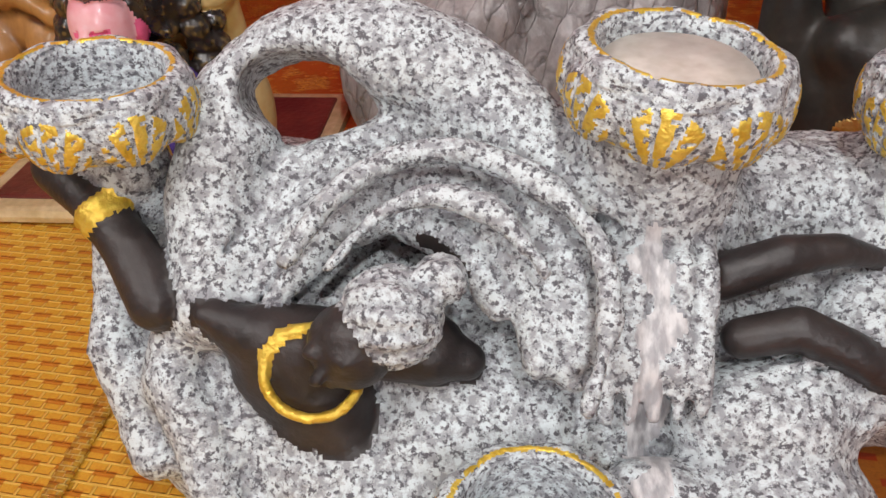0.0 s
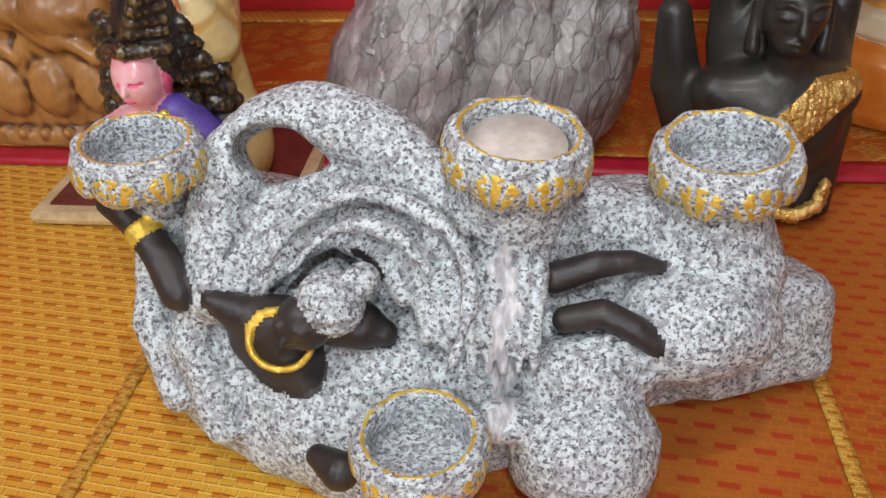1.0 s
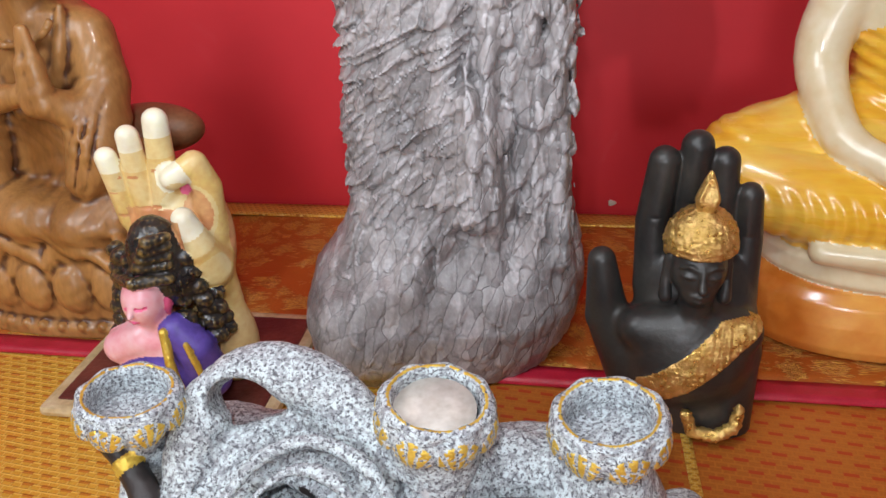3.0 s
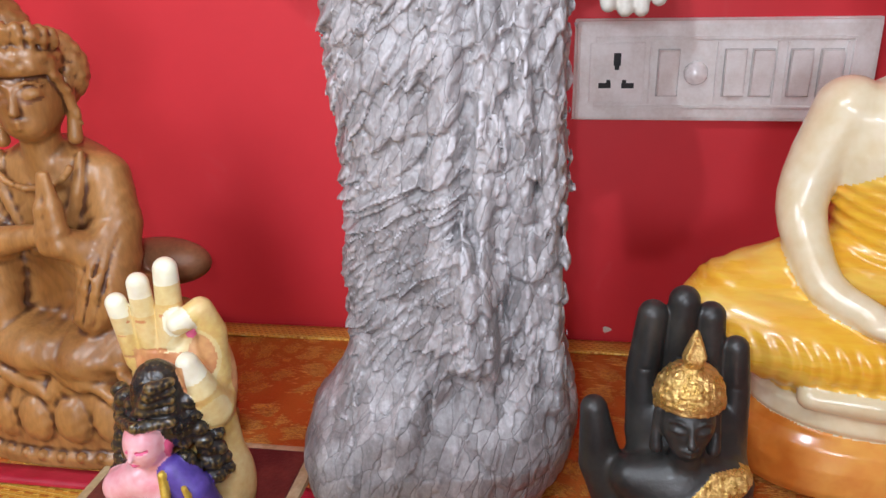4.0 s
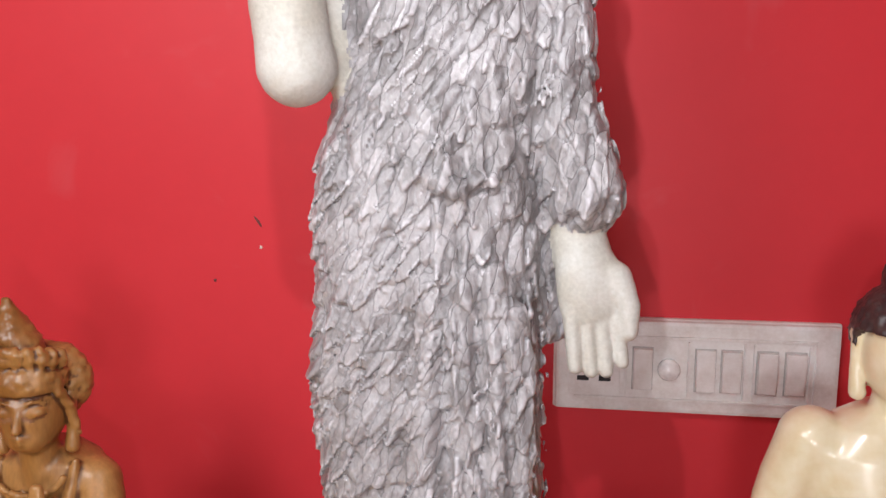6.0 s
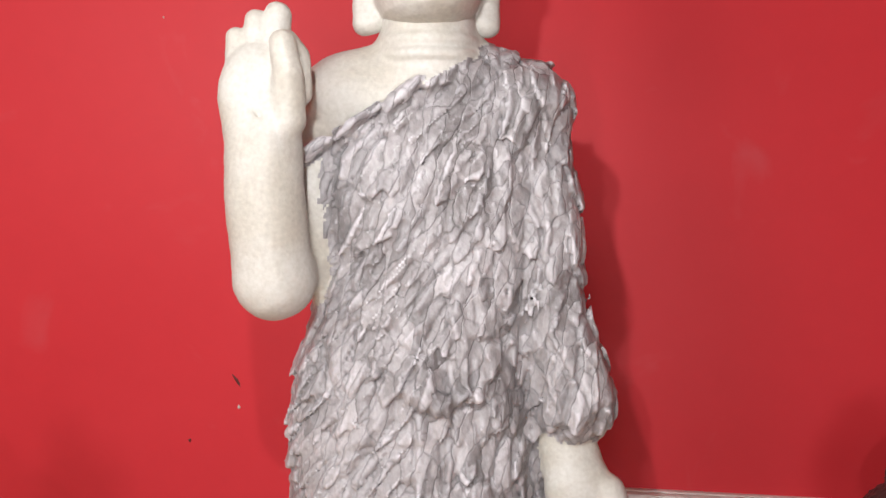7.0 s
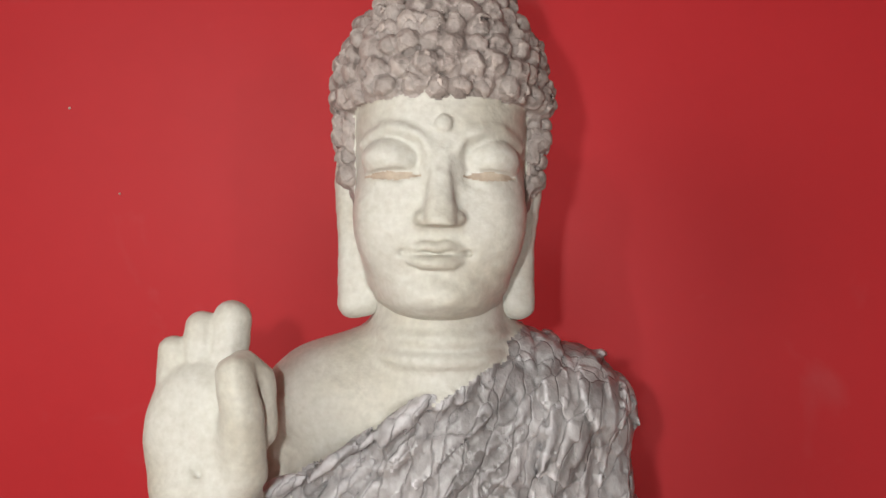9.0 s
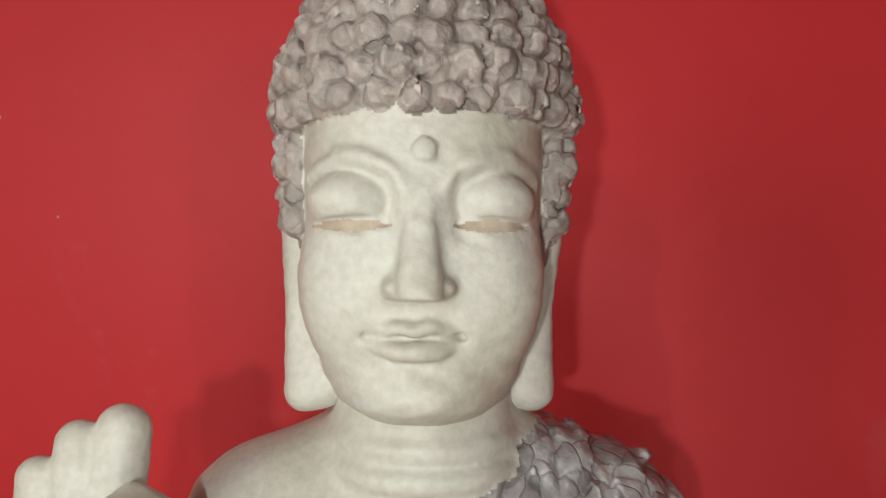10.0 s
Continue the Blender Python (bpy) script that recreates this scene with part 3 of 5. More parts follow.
        chips = 0.0009 * (r2 - 0.5) + 0.0013 * fall2 * r2 + 0.0015 * side2 * np.sin(r2 * 29) - 0.0006 * np.clip(1 - (b2 - b1) * 6, 0, 1)
        column = 0.0026 * np.abs(np.sin((x + 0.05 * z) * math.pi / 0.0150)) * straight * np.clip((0.47 - z) * 15, 0, 1) * np.clip((z - 0.10) * 15, 0, 1)
        return np.clip((z - 0.03) * 9, 0.45, 1) * (plates + chips) + column + 0.0022
    s.raised(bark, 0)
    s.raised(lambda p: 0.7 * bark(p), 4)
    s.cut(rope([(0.076, -0.048, 0.65), (0.076, -0.048, 0.56), (0.083, -0.045, 0.46), (0.087, -0.041, 0.38)], [0.002, 0.0055, 0.0065, 0.005]), None, 0.004)
    # the lowered open hand
    s.add(cap((0.112, -0.014, 0.468), (0.116, -0.020, 0.445), 0.019, 0.021, 0.7), 1, 0.003)
    s.add(ell((0.119, -0.026, 0.430), (0.0235, 0.012, 0.030)), 1, 0.006)
    for x0, x1, z1 in ((0.1045, 0.1075, 0.379), (0.1150, 0.1185, 0.376), (0.1250, 0.1290, 0.376), (0.1345, 0.1400, 0.382)):
        s.add(cap((x0, -0.028, 0.418), (x1, -0.034, z1), 0.0062, 0.0052), 1, 0.002)
    s.add(rope([(0.136, -0.028, 0.440), (0.143, -0.034, 0.422), (0.1435, -0.036, 0.404)], [0.011, 0.0082, 0.0062]), 1, 0.004)
    s.cut(rope([(0.108, -0.041, 0.444), (0.121, -0.041, 0.430), (0.128, -0.040, 0.412)], [0.001, 0.0022, 0.001]), None, 0.006)
    # the raised forearm and hand
    s.add(rope([(-0.050, 0.0, 0.665), (-0.072, -0.018, 0.588), (-0.0755, -0.042, 0.580)], [0.022, 0.0225, 0.0225]), 1, 0.006)
    s.add(rope([(-0.0755, -0.045, 0.581), (-0.0795, -0.050, 0.625), (-0.0800, -0.052, 0.662)], [0.0235, 0.0235, 0.0225], None, True), 1, 0.008)
    s.add(ell((-0.0815, -0.054, 0.688), (0.0245, 0.0145, 0.032)), 1, 0.008)
    for x0, x1, z1, r in ((-0.0965, -0.0955, 0.723, 0.0068), (-0.0860, -0.0840, 0.733, 0.0076), (-0.0745, -0.0715, 0.736, 0.0090)):
        s.add(cap((x0, -0.052, 0.695), (x1, -0.050, z1), r * 0.98, r * 0.90), 1, 0.0016)
    s.add(rope([(-0.0640, -0.062, 0.675), (-0.0630, -0.070, 0.700), (-0.0660, -0.071, 0.716)], [0.0105, 0.0085, 0.0075]), 1, 0.005)
    s.add(rope([(-0.0580, -0.054, 0.690), (-0.0580, -0.056, 0.712), (-0.0640, -0.064, 0.719)], [0.007, 0.006, 0.006]), 1, 0.003)
    s.cut(rope([(-0.099, -0.069, 0.700), (-0.084, -0.0695, 0.688), (-0.078, -0.069, 0.670)], [0.0008, 0.0014, 0.0008]), None, 0.003)
    # a torn gap beside the elbow
    s.add(ell((-0.050, -0.010, 0.600), (0.010, 0.02, 0.045)), 1, 0.006)
    # neck with rings
    for z, r in ((0.7285, 0.0290), (0.7195, 0.0305)):
        s.add(ring((0.0185, -0.012, z), r, 0.0042, (4, 0, 0)), 1, 0.001)
    rough_skin = lambda p: 0.0005 * (np.sin(p[:, 0] * 210 + 3 * np.sin(p[:, 2] * 160)) * np.sin(p[:, 2] * 190 + p[:, 1] * 140))
    s.raised(lambda p: 0.5 * rough_skin(p), 1)
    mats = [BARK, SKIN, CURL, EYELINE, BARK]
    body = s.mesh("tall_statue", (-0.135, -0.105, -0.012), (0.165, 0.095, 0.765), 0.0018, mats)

    # head
    h = Sculpt()
    cx, cy = 0.0180, -0.020
    fx = cx - 0.0023
    h.add(loft([0.7350, 0.7375, 0.7425, 0.750, 0.760, 0.770, 0.780, 0.800, 0.825, 0.845, 0.860, 0.875], [cx - 0.001] * 12, [.0110, .0200, .0278, .0324, .0350, .0364, .0376, .0388, .0396, .0398, .036, .020],
               [.0140, .0250, .0345, .0400, .0428, .0442, .0452, .0465, .0465, .045, .040, .024], [-0.025, -0.024, -0.022] + [cy] * 9, 2.35), 0, 0.003)
    h.add(ell((fx, cy - 0.030, 0.7465), (0.017, 0.0145, 0.0075)), 0, 0.010)
    for side in (-1, 1):
        h.add(ell((fx + side * 0.022, cy - 0.026, 0.779), (0.014, 0.0165, 0.020)), 0, 0.012)
    # brow and eye sockets
    for side in (-1, 1):
        h.cut(ell((fx + side * 0.0205, cy - 0.0530, 0.8035), (0.0140, 0.0078, 0.0110)), None, 0.006)
        h.add(rope([(fx + side * 0.0075, cy - 0.0462, 0.8080), (fx + side * 0.0110, cy - 0.0465, 0.8130), (fx + side * 0.0165, cy - 0.0448, 0.8158), (fx + side * 0.0250, cy - 0.0388, 0.8160), (fx + side * 0.0335, cy - 0.0275, 0.8115)], [0.0016, 0.0018, 0.0018, 0.0017, 0.0012]), 0, 0.0045)
        h.cut(ell((fx + side * 0.0112, cy - 0.0510, 0.8010), (0.0044, 0.0085, 0.0120)), None, 0.002)
        # heavy upper lid, cut straight over a slightly sunk lower eye
        h.add(ell((fx + side * 0.0202, cy - 0.0330, 0.8020), (0.0128, 0.0104, 0.0080)), 0, 0.002)
        lid = ell((fx + side * 0.0202, cy - 0.0338, 0.8042), (0.0136, 0.0138, 0.0098))
        h.add(lambda p, lid=lid, mid=fx + side * 0.0195: np.maximum(lid(p), 0.7993 - 12.0 * (p[:, 0] - mid) ** 2 - p[:, 2]), 0, 0.0007)
        h.add(rope([(fx + side * 0.0090, cy - 0.0425, 0.7955), (fx + side * 0.0190, cy - 0.0440, 0.7930), (fx + side * 0.0260, cy - 0.0398, 0.7942), (fx + side * 0.0315, cy - 0.0335, 0.7962)], [0.0007, 0.0010, 0.0009, 0.0006]), 0, 0.0015)
        h.cut(rope([(fx + side * 0.0100, cy - 0.0425, 0.7972), (fx + side * 0.0150, cy - 0.0455, 0.7978), (fx + side * 0.0200, cy - 0.0458, 0.7980), (fx + side * 0.0255, cy - 0.0430, 0.7976), (fx + side * 0.0310, cy - 0.0360, 0.7970)], [0.0008, 0.0014, 0.0017, 0.0014, 0.0008]), None, 0.0005)
        h.paint(lambda p, mid=fx + side * 0.0203: (np.abs(p[:, 2] - 0.7966) < 0.0019 * np.clip(1 - ((p[:, 0] - mid) / 0.0118) ** 2, 0, 1)) & (p[:, 1] < cy - 0.026), 2)
    # nose: a flat ridge that widens to a square tip, with wings
    h.add(loft([0.7752, 0.7790, 0.7870, 0.7960, 0.8060, 0.8150], [fx - 0.0009] * 6, [.0078, .0074, .0062, .0054, .0054, .0066], [.0130] * 6, [cy - 0.0440, cy - 0.0440, cy - 0.0415, cy - 0.0385, cy - 0.0352, cy - 0.0320], 3.2), 0, 0.003)
    for side in (-1, 1):
        h.add(ell((fx - 0.0009 + side * 0.0080, cy - 0.0450, 0.7788), (0.0028, 0.0070, 0.0030)), 0, 0.002)
    h.cut(box((fx, cy - 0.057, 0.7711), (0.0145, 0.0112, 0.0042), 0.0005), None, 0.0012)
    # mouth: a bowed upper lip, a straight full lower lip and the line between
    mx = cx - 0.0043
    def across(half):
        """A rope over the whole mouth from the points and radii of one half, told from its middle outwards."""
        other = [((2 * mx - x, y, z), r) for (x, y, z), r in half[:0:-1]]
        whole = other + half
        return rope([p for p, r in whole], [r for p, r in whole], None, True)
    h.add(across([((mx, cy - 0.0455, 0.7668), 0.0020), ((mx + 0.0045, cy - 0.0450, 0.7677), 0.0021), ((mx + 0.0090, cy - 0.0430, 0.7667), 0.0018), ((mx + 0.0130, cy - 0.0400, 0.7655), 0.0010)]), 0, 0.0016)
    h.add(across([((mx, cy - 0.0450, 0.7606), 0.0030), ((mx + 0.0065, cy - 0.0438, 0.7609), 0.0028), ((mx + 0.0112, cy - 0.0410, 0.7624), 0.0016)]), 0, 0.0016)
    h.cut(across([((mx, cy - 0.0485, 0.7641), 0.0012), ((mx + 0.0060, cy - 0.0472, 0.7645), 0.0012), ((mx + 0.0105, cy - 0.0446, 0.7646), 0.0012), ((mx + 0.0140, cy - 0.0412, 0.7650), 0.0014)]), None, 0.0012)
    h.cut(ell((mx, cy - 0.0500, 0.7552), (0.010, 0.0052, 0.0020)), None, 0.003)
    # mark on the brow
    h.add(ell((cx - 0.002, cy - 0.0470, 0.8178), (0.0038, 0.0027, 0.0038)), 0, 0.0003)
    # long ears
    for side in (-1, 1):
        h.add(rope([(cx + side * 0.0425, cy + 0.020, 0.828), (cx + side * 0.0445, cy + 0.017, 0.800), (cx - 0.001 + side * 0.0420, cy + 0.013, 0.770), (cx - 0.001 + side * 0.0405, cy + 0.010, 0.7410)], [0.0065, 0.0068, 0.0056, 0.0070], 1.3), 0, 0.003)
        h.cut(rope([(cx + side * 0.0480, cy + 0.008, 0.822), (cx + side * 0.0480, cy + 0.004, 0.790), (cx + side * 0.0430, cy + 0.002, 0.762)], [0.002, 0.0025, 0.0015]), None, 0.002)
    for side in (-1, 1):
        h.add(rope([(cx + side * 0.0350, cy + 0.016, 0.790), (cx + side * 0.0345, cy + 0.012, 0.765), (cx + side * 0.0350, cy + 0.009, 0.7430)], [0.008, 0.0080, 0.0080]), 0, 0.003)
    # hair: skull cap, side locks and crown bump
    hair = loft([0.785, 0.800, 0.830, 0.845, 0.855, 0.865, 0.874, 0.882], [cx] * 8, [.040, .0435, .0465, .0470, .0445, .0390, .0300, .016], [.040, .0445, .0480, .0490, .047, .042, .034, .020], cy + 0.002, 2.2)
    face_side = box((cx - 0.001, cy - 0.060, 0.7885), (0.060, 0.049, 0.0410), 0.010)
    h.add(lambda p: np.maximum(hair(p), -face_side(p)), 1, 0.0015)
    h.add(loft([0.860, 0.880, 0.892, 0.902, 0.908], [cx] * 5, [.031, .0285, .025, .017, .007], [.032, .030, .026, .018, .008], cy + 0.004), 1, 0.004)
    for side in (-1, 1):
        h.add(rope([(cx + side * 0.0405, cy - 0.009, 0.835), (cx + side * 0.0415, cy - 0.009, 0.815), (cx + side * 0.0400, cy - 0.009, 0.800)], [0.0055, 0.0045, 0.0025]), 1, 0.002)

    # rows of snail curls over the cap and the crown bump
    rng = random.Random(7)
    knobs = []
    for row, (z, a, b) in enumerate(((0.800, .0435, .0445), (0.8085, .0445, .0455), (0.817, .0455, .0465), (0.8255, .0462, .0475), (0.834, .0468, .0482), (0.8425, .0472, .0490), (0.851, .0455, .0478), (0.8595, .0420, .0448), (0.8675, .0365, .0395), (0.8750, .0310, .0335), (0.8825, .0290, .0305), (0.8905, .0258, .0268), (0.8980, .0205, .0215), (0.9045, .0125, .0130), (0.9085, .003, .003))):
        many = max(3, round(2 * math.pi * a / 0.0098))
        for k in range(many):
            turn = 2 * math.pi * (k + 0.5 * (row % 2)) / many + rng.uniform(-0.04, 0.04)
            x, y = cx + a * math.cos(turn), cy + 0.002 + b * math.sin(turn)
            if z < 0.832 and y < cy - 0.010:
                continue
            knobs.append((x, y, z + rng.uniform(-0.0008, 0.0008), rng.uniform(0.0047, 0.0064)))
    knobs = np.array(knobs)

    def curls(p):
        best = np.full(len(p), 1.0)
        for c in knobs:
            near = np.abs(p[:, 2] - c[2]) < 0.012
            d = np.sqrt(((p[near] - c[:3]) ** 2).sum(1)) - c[3]
            best[near] = np.minimum(best[near], d)
        return best
    h.add(curls, 1, 0.0007)
    h.raised(lambda p: 0.0026 * (cells(p, (0.0052, 0.0052, 0.0052), 12, 0.9)[2] - 0.5), 1)
    h.raised(lambda p: 0.00022 * (np.sin(p[:, 0] * 420 + 2 * np.sin(p[:, 2] * 300)) * np.sin(p[:, 2] * 390)), 0)
    head = h.mesh("head", (-0.045, -0.092, 0.728), (0.082, 0.045, 0.915), 0.00098, [SKIN, CURL, EYELINE])
    # the head's materials stand second and third on the body's list
    kinds = np.zeros(len(head.polygons), np.int32)
    head.polygons.foreach_get("material_index", kinds)
    head.polygons.foreach_set("material_index", kinds + 1)
    ob = new("tall_statue", joined("tall_statue", body, head))
    ob.matrix_world = pose(0.01, 0.44, 0.004, 0, 0, 10.97)
    return tagged(ob, "tall standing grey bark-robed stone statue with pale face and hands", "statue")


tall_statue()


# ---- the seated wooden-coloured statue ----
def praying_statue():
    s = Sculpt()
    x, y = -0.323, 0.475
    # lotus seat
    s.add(loft([0.000, 0.010, 0.016, 0.030, 0.062, 0.078, 0.090], [x] * 7, [.128, .128, .120, .122, .126, .118, .108], [.070, .070, .064, .066, .068, .064, .058], y, 2.3), 0)
    for i in range(22):
        a = math.pi * 2 * i / 22
        px, py = x + 0.122 * math.cos(a), y + 0.066 * math.sin(a)
        s.add(ell((px, py, 0.048), (0.016, 0.010, 0.022), (0, 0, math.degrees(a) + 90)), 0, 0.003)
        s.add(ell((px - 0.012 * math.cos(a), py - 0.008 * math.sin(a), 0.082), (0.014, 0.009, 0.012), (0, 0, math.degrees(a) + 90)), 0, 0.003)
    for i in range(44):
        a = math.pi * 2 * i / 44
        s.add(ell((x + 0.127 * math.cos(a), y + 0.069 * math.sin(a), 0.012), (0.004, 0.004, 0.004)), 0, 0.001)
    # crossed legs and draped skirt
    s.add(ell((x, y - 0.005, 0.108), (0.105, 0.058, 0.030)), 0, 0.01)
    s.add(rope([(x + 0.020, y + 0.010, 0.150), (x + 0.085, y - 0.015, 0.118), (x + 0.030, y - 0.052, 0.104)], [0.030, 0.029, 0.022]), 0, 0.012)
    s.add(rope([(x - 0.020, y + 0.010, 0.150), (x - 0.085, y - 0.015, 0.118), (x - 0.010, y - 0.054, 0.112)], [0.030, 0.029, 0.022]), 0, 0.012)
    for i, (a, b) in enumerate(((-0.07, 0.085), (-0.045, 0.098), (-0.02, 0.085), (0.012, 0.096), (0.04, 0.084), (0.068, 0.094))):
        s.add(rope([(x + a, y - 0.062, b), (x + a + 0.02, y - 0.066, b - 0.012), (x + a + 0.034, y - 0.060, b + 0.004)], [0.005, 0.006, 0.004]), 0, 0.006)
    # the dark cushion end behind
    s.add(ell((x + 0.066, y + 0.030, 0.160), (0.046, 0.024, 0.022)), 2, 0.006)
    # torso, shoulders, robe
    s.add(loft([0.110, 0.150, 0.190, 0.225, 0.250, 0.268, 0.280], [x] * 7, [.066, .056, .050, .052, .053, .044, .022], [.042, .036, .034, .034, .032, .028, .02], y + 0.005, 2.2), 0, 0.01)
    for d in (-1, 1):
        s.add(rope([(x + d * 0.047, y, 0.250), (x + d * 0.056, y - 0.012, 0.212), (x + d * 0.051, y - 0.030, 0.180)], [0.018, 0.020, 0.024]), 0, 0.008)
        s.add(rope([(x + d * 0.057, y - 0.022, 0.185), (x + d * 0.030, y - 0.048, 0.205), (x + 0.025 + d * 0.004, y - 0.052, 0.215)], [0.019, 0.013, 0.008]), 0, 0.006)
        for k in range(4):
            s.cut(rope([(x + d * (0.080 - 0.010 * k), y - 0.030 - 0.004 * k, 0.215 - 0.008 * k), (x + d * (0.068 - 0.012 * k), y - 0.050, 0.180 - 0.004 * k), (x + d * (0.050 - 0.012 * k), y - 0.050, 0.162)], [0.0010, 0.0018, 0.0010]), None, 0.003)
        # praying palms
        s.add(cap((x + 0.025 + d * 0.005, y - 0.054, 0.205), (x + 0.024 + d * 0.004, y - 0.050, 0.236), 0.0085, 0.0075), 0, 0.003)
        s.add(cap((x + 0.024 + d * 0.004, y - 0.050, 0.234), (x + 0.022 + d * 0.002, y - 0.046, 0.262), 0.0062, 0.0034), 0, 0.003)
        s.add(rope([(x + d * 0.057, y - 0.020, 0.200), (x + d * 0.053, y - 0.036, 0.165), (x + d * 0.044, y - 0.044, 0.140)], [0.016, 0.024, 0.018]), 0, 0.006)
        for k in range(5):
            s.cut(rope([(x + d * (0.075 - 0.008 * k), y - 0.040 - 0.004 * k, 0.196), (x + d * (0.072 - 0.012 * k), y - 0.058, 0.165), (x + d * (0.058 - 0.010 * k), y - 0.062, 0.134)], [0.0010, 0.0020, 0.0014]), None, 0.003)
    # robe edge, necklace beads
    for k in range(15):
        a = math.pi * (0.08 + 0.84 * k / 14)
        s.add(ell((x + 0.034 * math.cos(a), y - 0.026 - 0.006 * math.sin(a), 0.268 - 0.022 * math.sin(a)), (0.0034, 0.003, 0.0034)), 0, 0.001)
    s.add(rope([(x + 0.036, y - 0.014, 0.272), (x + 0.033, y - 0.023, 0.240), (x + 0.014, y - 0.027, 0.190)], [0.003, 0.005, 0.004]), 0, 0.003)
    s.add(rope([(x - 0.036, y - 0.014, 0.272), (x - 0.033, y - 0.023, 0.240), (x - 0.014, y - 0.027, 0.190)], [0.003, 0.005, 0.004]), 0, 0.003)
    # head, turned a little to one side
    hx, hy = x + 0.004, y - 0.018
    co, si = math.cos(radians(13)), math.sin(radians(13))

    def at(dx, dy, z):
        return (hx + co * dx - si * dy, hy + si * dx + co * dy, z)
    s.add(cap(at(0, 0.008, 0.262), at(0, 0.004, 0.290), 0.0165, 0.0155), 0, 0.004)
    s.add(ell((hx, hy, 0.318), (0.0262, 0.0285, 0.034), (0, 0, 13)), 0, 0.004)
    s.add(ell(at(0, -0.013, 0.298), (0.0155, 0.0135, 0.011)), 0, 0.008)
    s.add(rope([at(0, -0.0265, 0.328), at(0, -0.0300, 0.316), at(0, -0.0315, 0.311)], [0.0020, 0.0028, 0.0038]), 0, 0.003)
    for d in (-1, 1):
        s.add(ell(at(d * 0.0115, -0.0205, 0.3235), (0.0082, 0.0068, 0.0052), (0, 0, 13)), 0, 0.002)
        s.cut(rope([at(d * 0.0045, -0.0282, 0.3200), at(d * 0.0115, -0.0270, 0.3183), at(d * 0.0195, -0.0210, 0.3205)], [0.0010, 0.0014, 0.0010]), 2, 0.001)
        s.add(rope([at(d * 0.0035, -0.0268, 0.3295), at(d * 0.0110, -0.0258, 0.3335), at(d * 0.0205, -0.0185, 0.3300)], [0.0011, 0.0014, 0.0009]), 0, 0.002)
        s.add(rope([at(d * 0.0275, 0.006, 0.328), at(d * 0.0295, 0.004, 0.306), at(d * 0.0285, 0.002, 0.284)], [0.0050, 0.0042, 0.0062]), 0, 0.002)
        s.add(rope([at(d * 0.0240, -0.010, 0.340), at(d * 0.0300, 0.0, 0.318), at(d * 0.0320, 0.004, 0.296)], [0.0032, 0.0036, 0.0030]), 1, 0.002)
    s.add(rope([at(-0.0075, -0.0250, 0.3035), at(0, -0.0290, 0.3030), at(0.0075, -0.0250, 0.3035)], [0.0013, 0.0022, 0.0013]), 0, 0.001)
    s.add(rope([at(-0.0055, -0.0250, 0.2990), at(0, -0.0278, 0.2985), at(0.0055, -0.0250, 0.2990)], [0.0013, 0.0022, 0.0013]), 0, 0.001)
    # headband, carved crown, top-knot and the round hair mass behind
    s.add(loft([0.3375, 0.341, 0.352, 0.360], [hx] * 4, [.0275, .0292, .0285, .022], [.0285, .0300, .0295, .024], hy + 0.001), 0, 0.002)
    s.add(ell(at(0.006, 0.024, 0.337), (0.036, 0.020, 0.033)), 1, 0.004)
    for k in range(9):
        a = math.pi * (0.06 + 0.88 * k / 8)
        s.add(ell(at(0.026 * math.cos(a), -0.022 * math.sin(a), 0.362 + 0.007 * math.sin(a)), (0.0062, 0.004, 0.0090)), 0, 0.002)
    s.add(loft([0.352, 0.368, 0.378, 0.386, 0.404, 0.412], [hx, hx - 0.006, hx - 0.010, hx - 0.013, hx - 0.017, hx - 0.018], [.020, .0155, .0165, .0140, .0060, .002], [.020, .0155, .0165, .0140, .006, .002], hy + 0.004), 0, 0.003)

    def carving(p):
        f1, f2, r = cells(p, (0.0075, 0.0075, 0.0075), 21, 0.8)
        wavy = np.sin(p[:, 0] * 330 + 6 * np.sin(p[:, 2] * 70)) * np.sin(p[:, 2] * 160 + 4 * np.sin(p[:, 0] * 60))
        low = np.clip((0.262 - p[:, 2]) * 60, 0, 1)
        crown = np.clip((p[:, 2] - 0.340) * 300, 0, 1)
        drape = np.sin(110 * p[:, 2] + 95 * np.abs(p[:, 0] - x) + 2.5 * np.sin(p[:, 0] * 55)) * np.clip((0.155 - p[:, 2]) * 60, 0, 1) * np.clip((p[:, 2] - 0.092) * 100, 0, 1)
        return 0.0019 * drape + low * 0.0005 * wavy + crown * 0.0026 * np.clip(1 - f1 * 1.4, 0, 1)
    s.raised(carving, 0)
    s.raised(lambda p: 0.003 * np.clip(1 - cells(p, (0.008, 0.008, 0.008), 22, 0.7)[0] * 1.3, 0, 1), 1)
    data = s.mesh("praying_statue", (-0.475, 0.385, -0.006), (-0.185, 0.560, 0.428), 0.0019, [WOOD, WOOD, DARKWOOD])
    ob = new("praying_statue", data)
    ob.matrix_world = pose(0, 0, 0.004) @ Matrix.Diagonal((1, 1, 0.985, 1))
    return tagged(ob, "brown carved seated praying statue on a lotus base", "statue")


praying_statue()


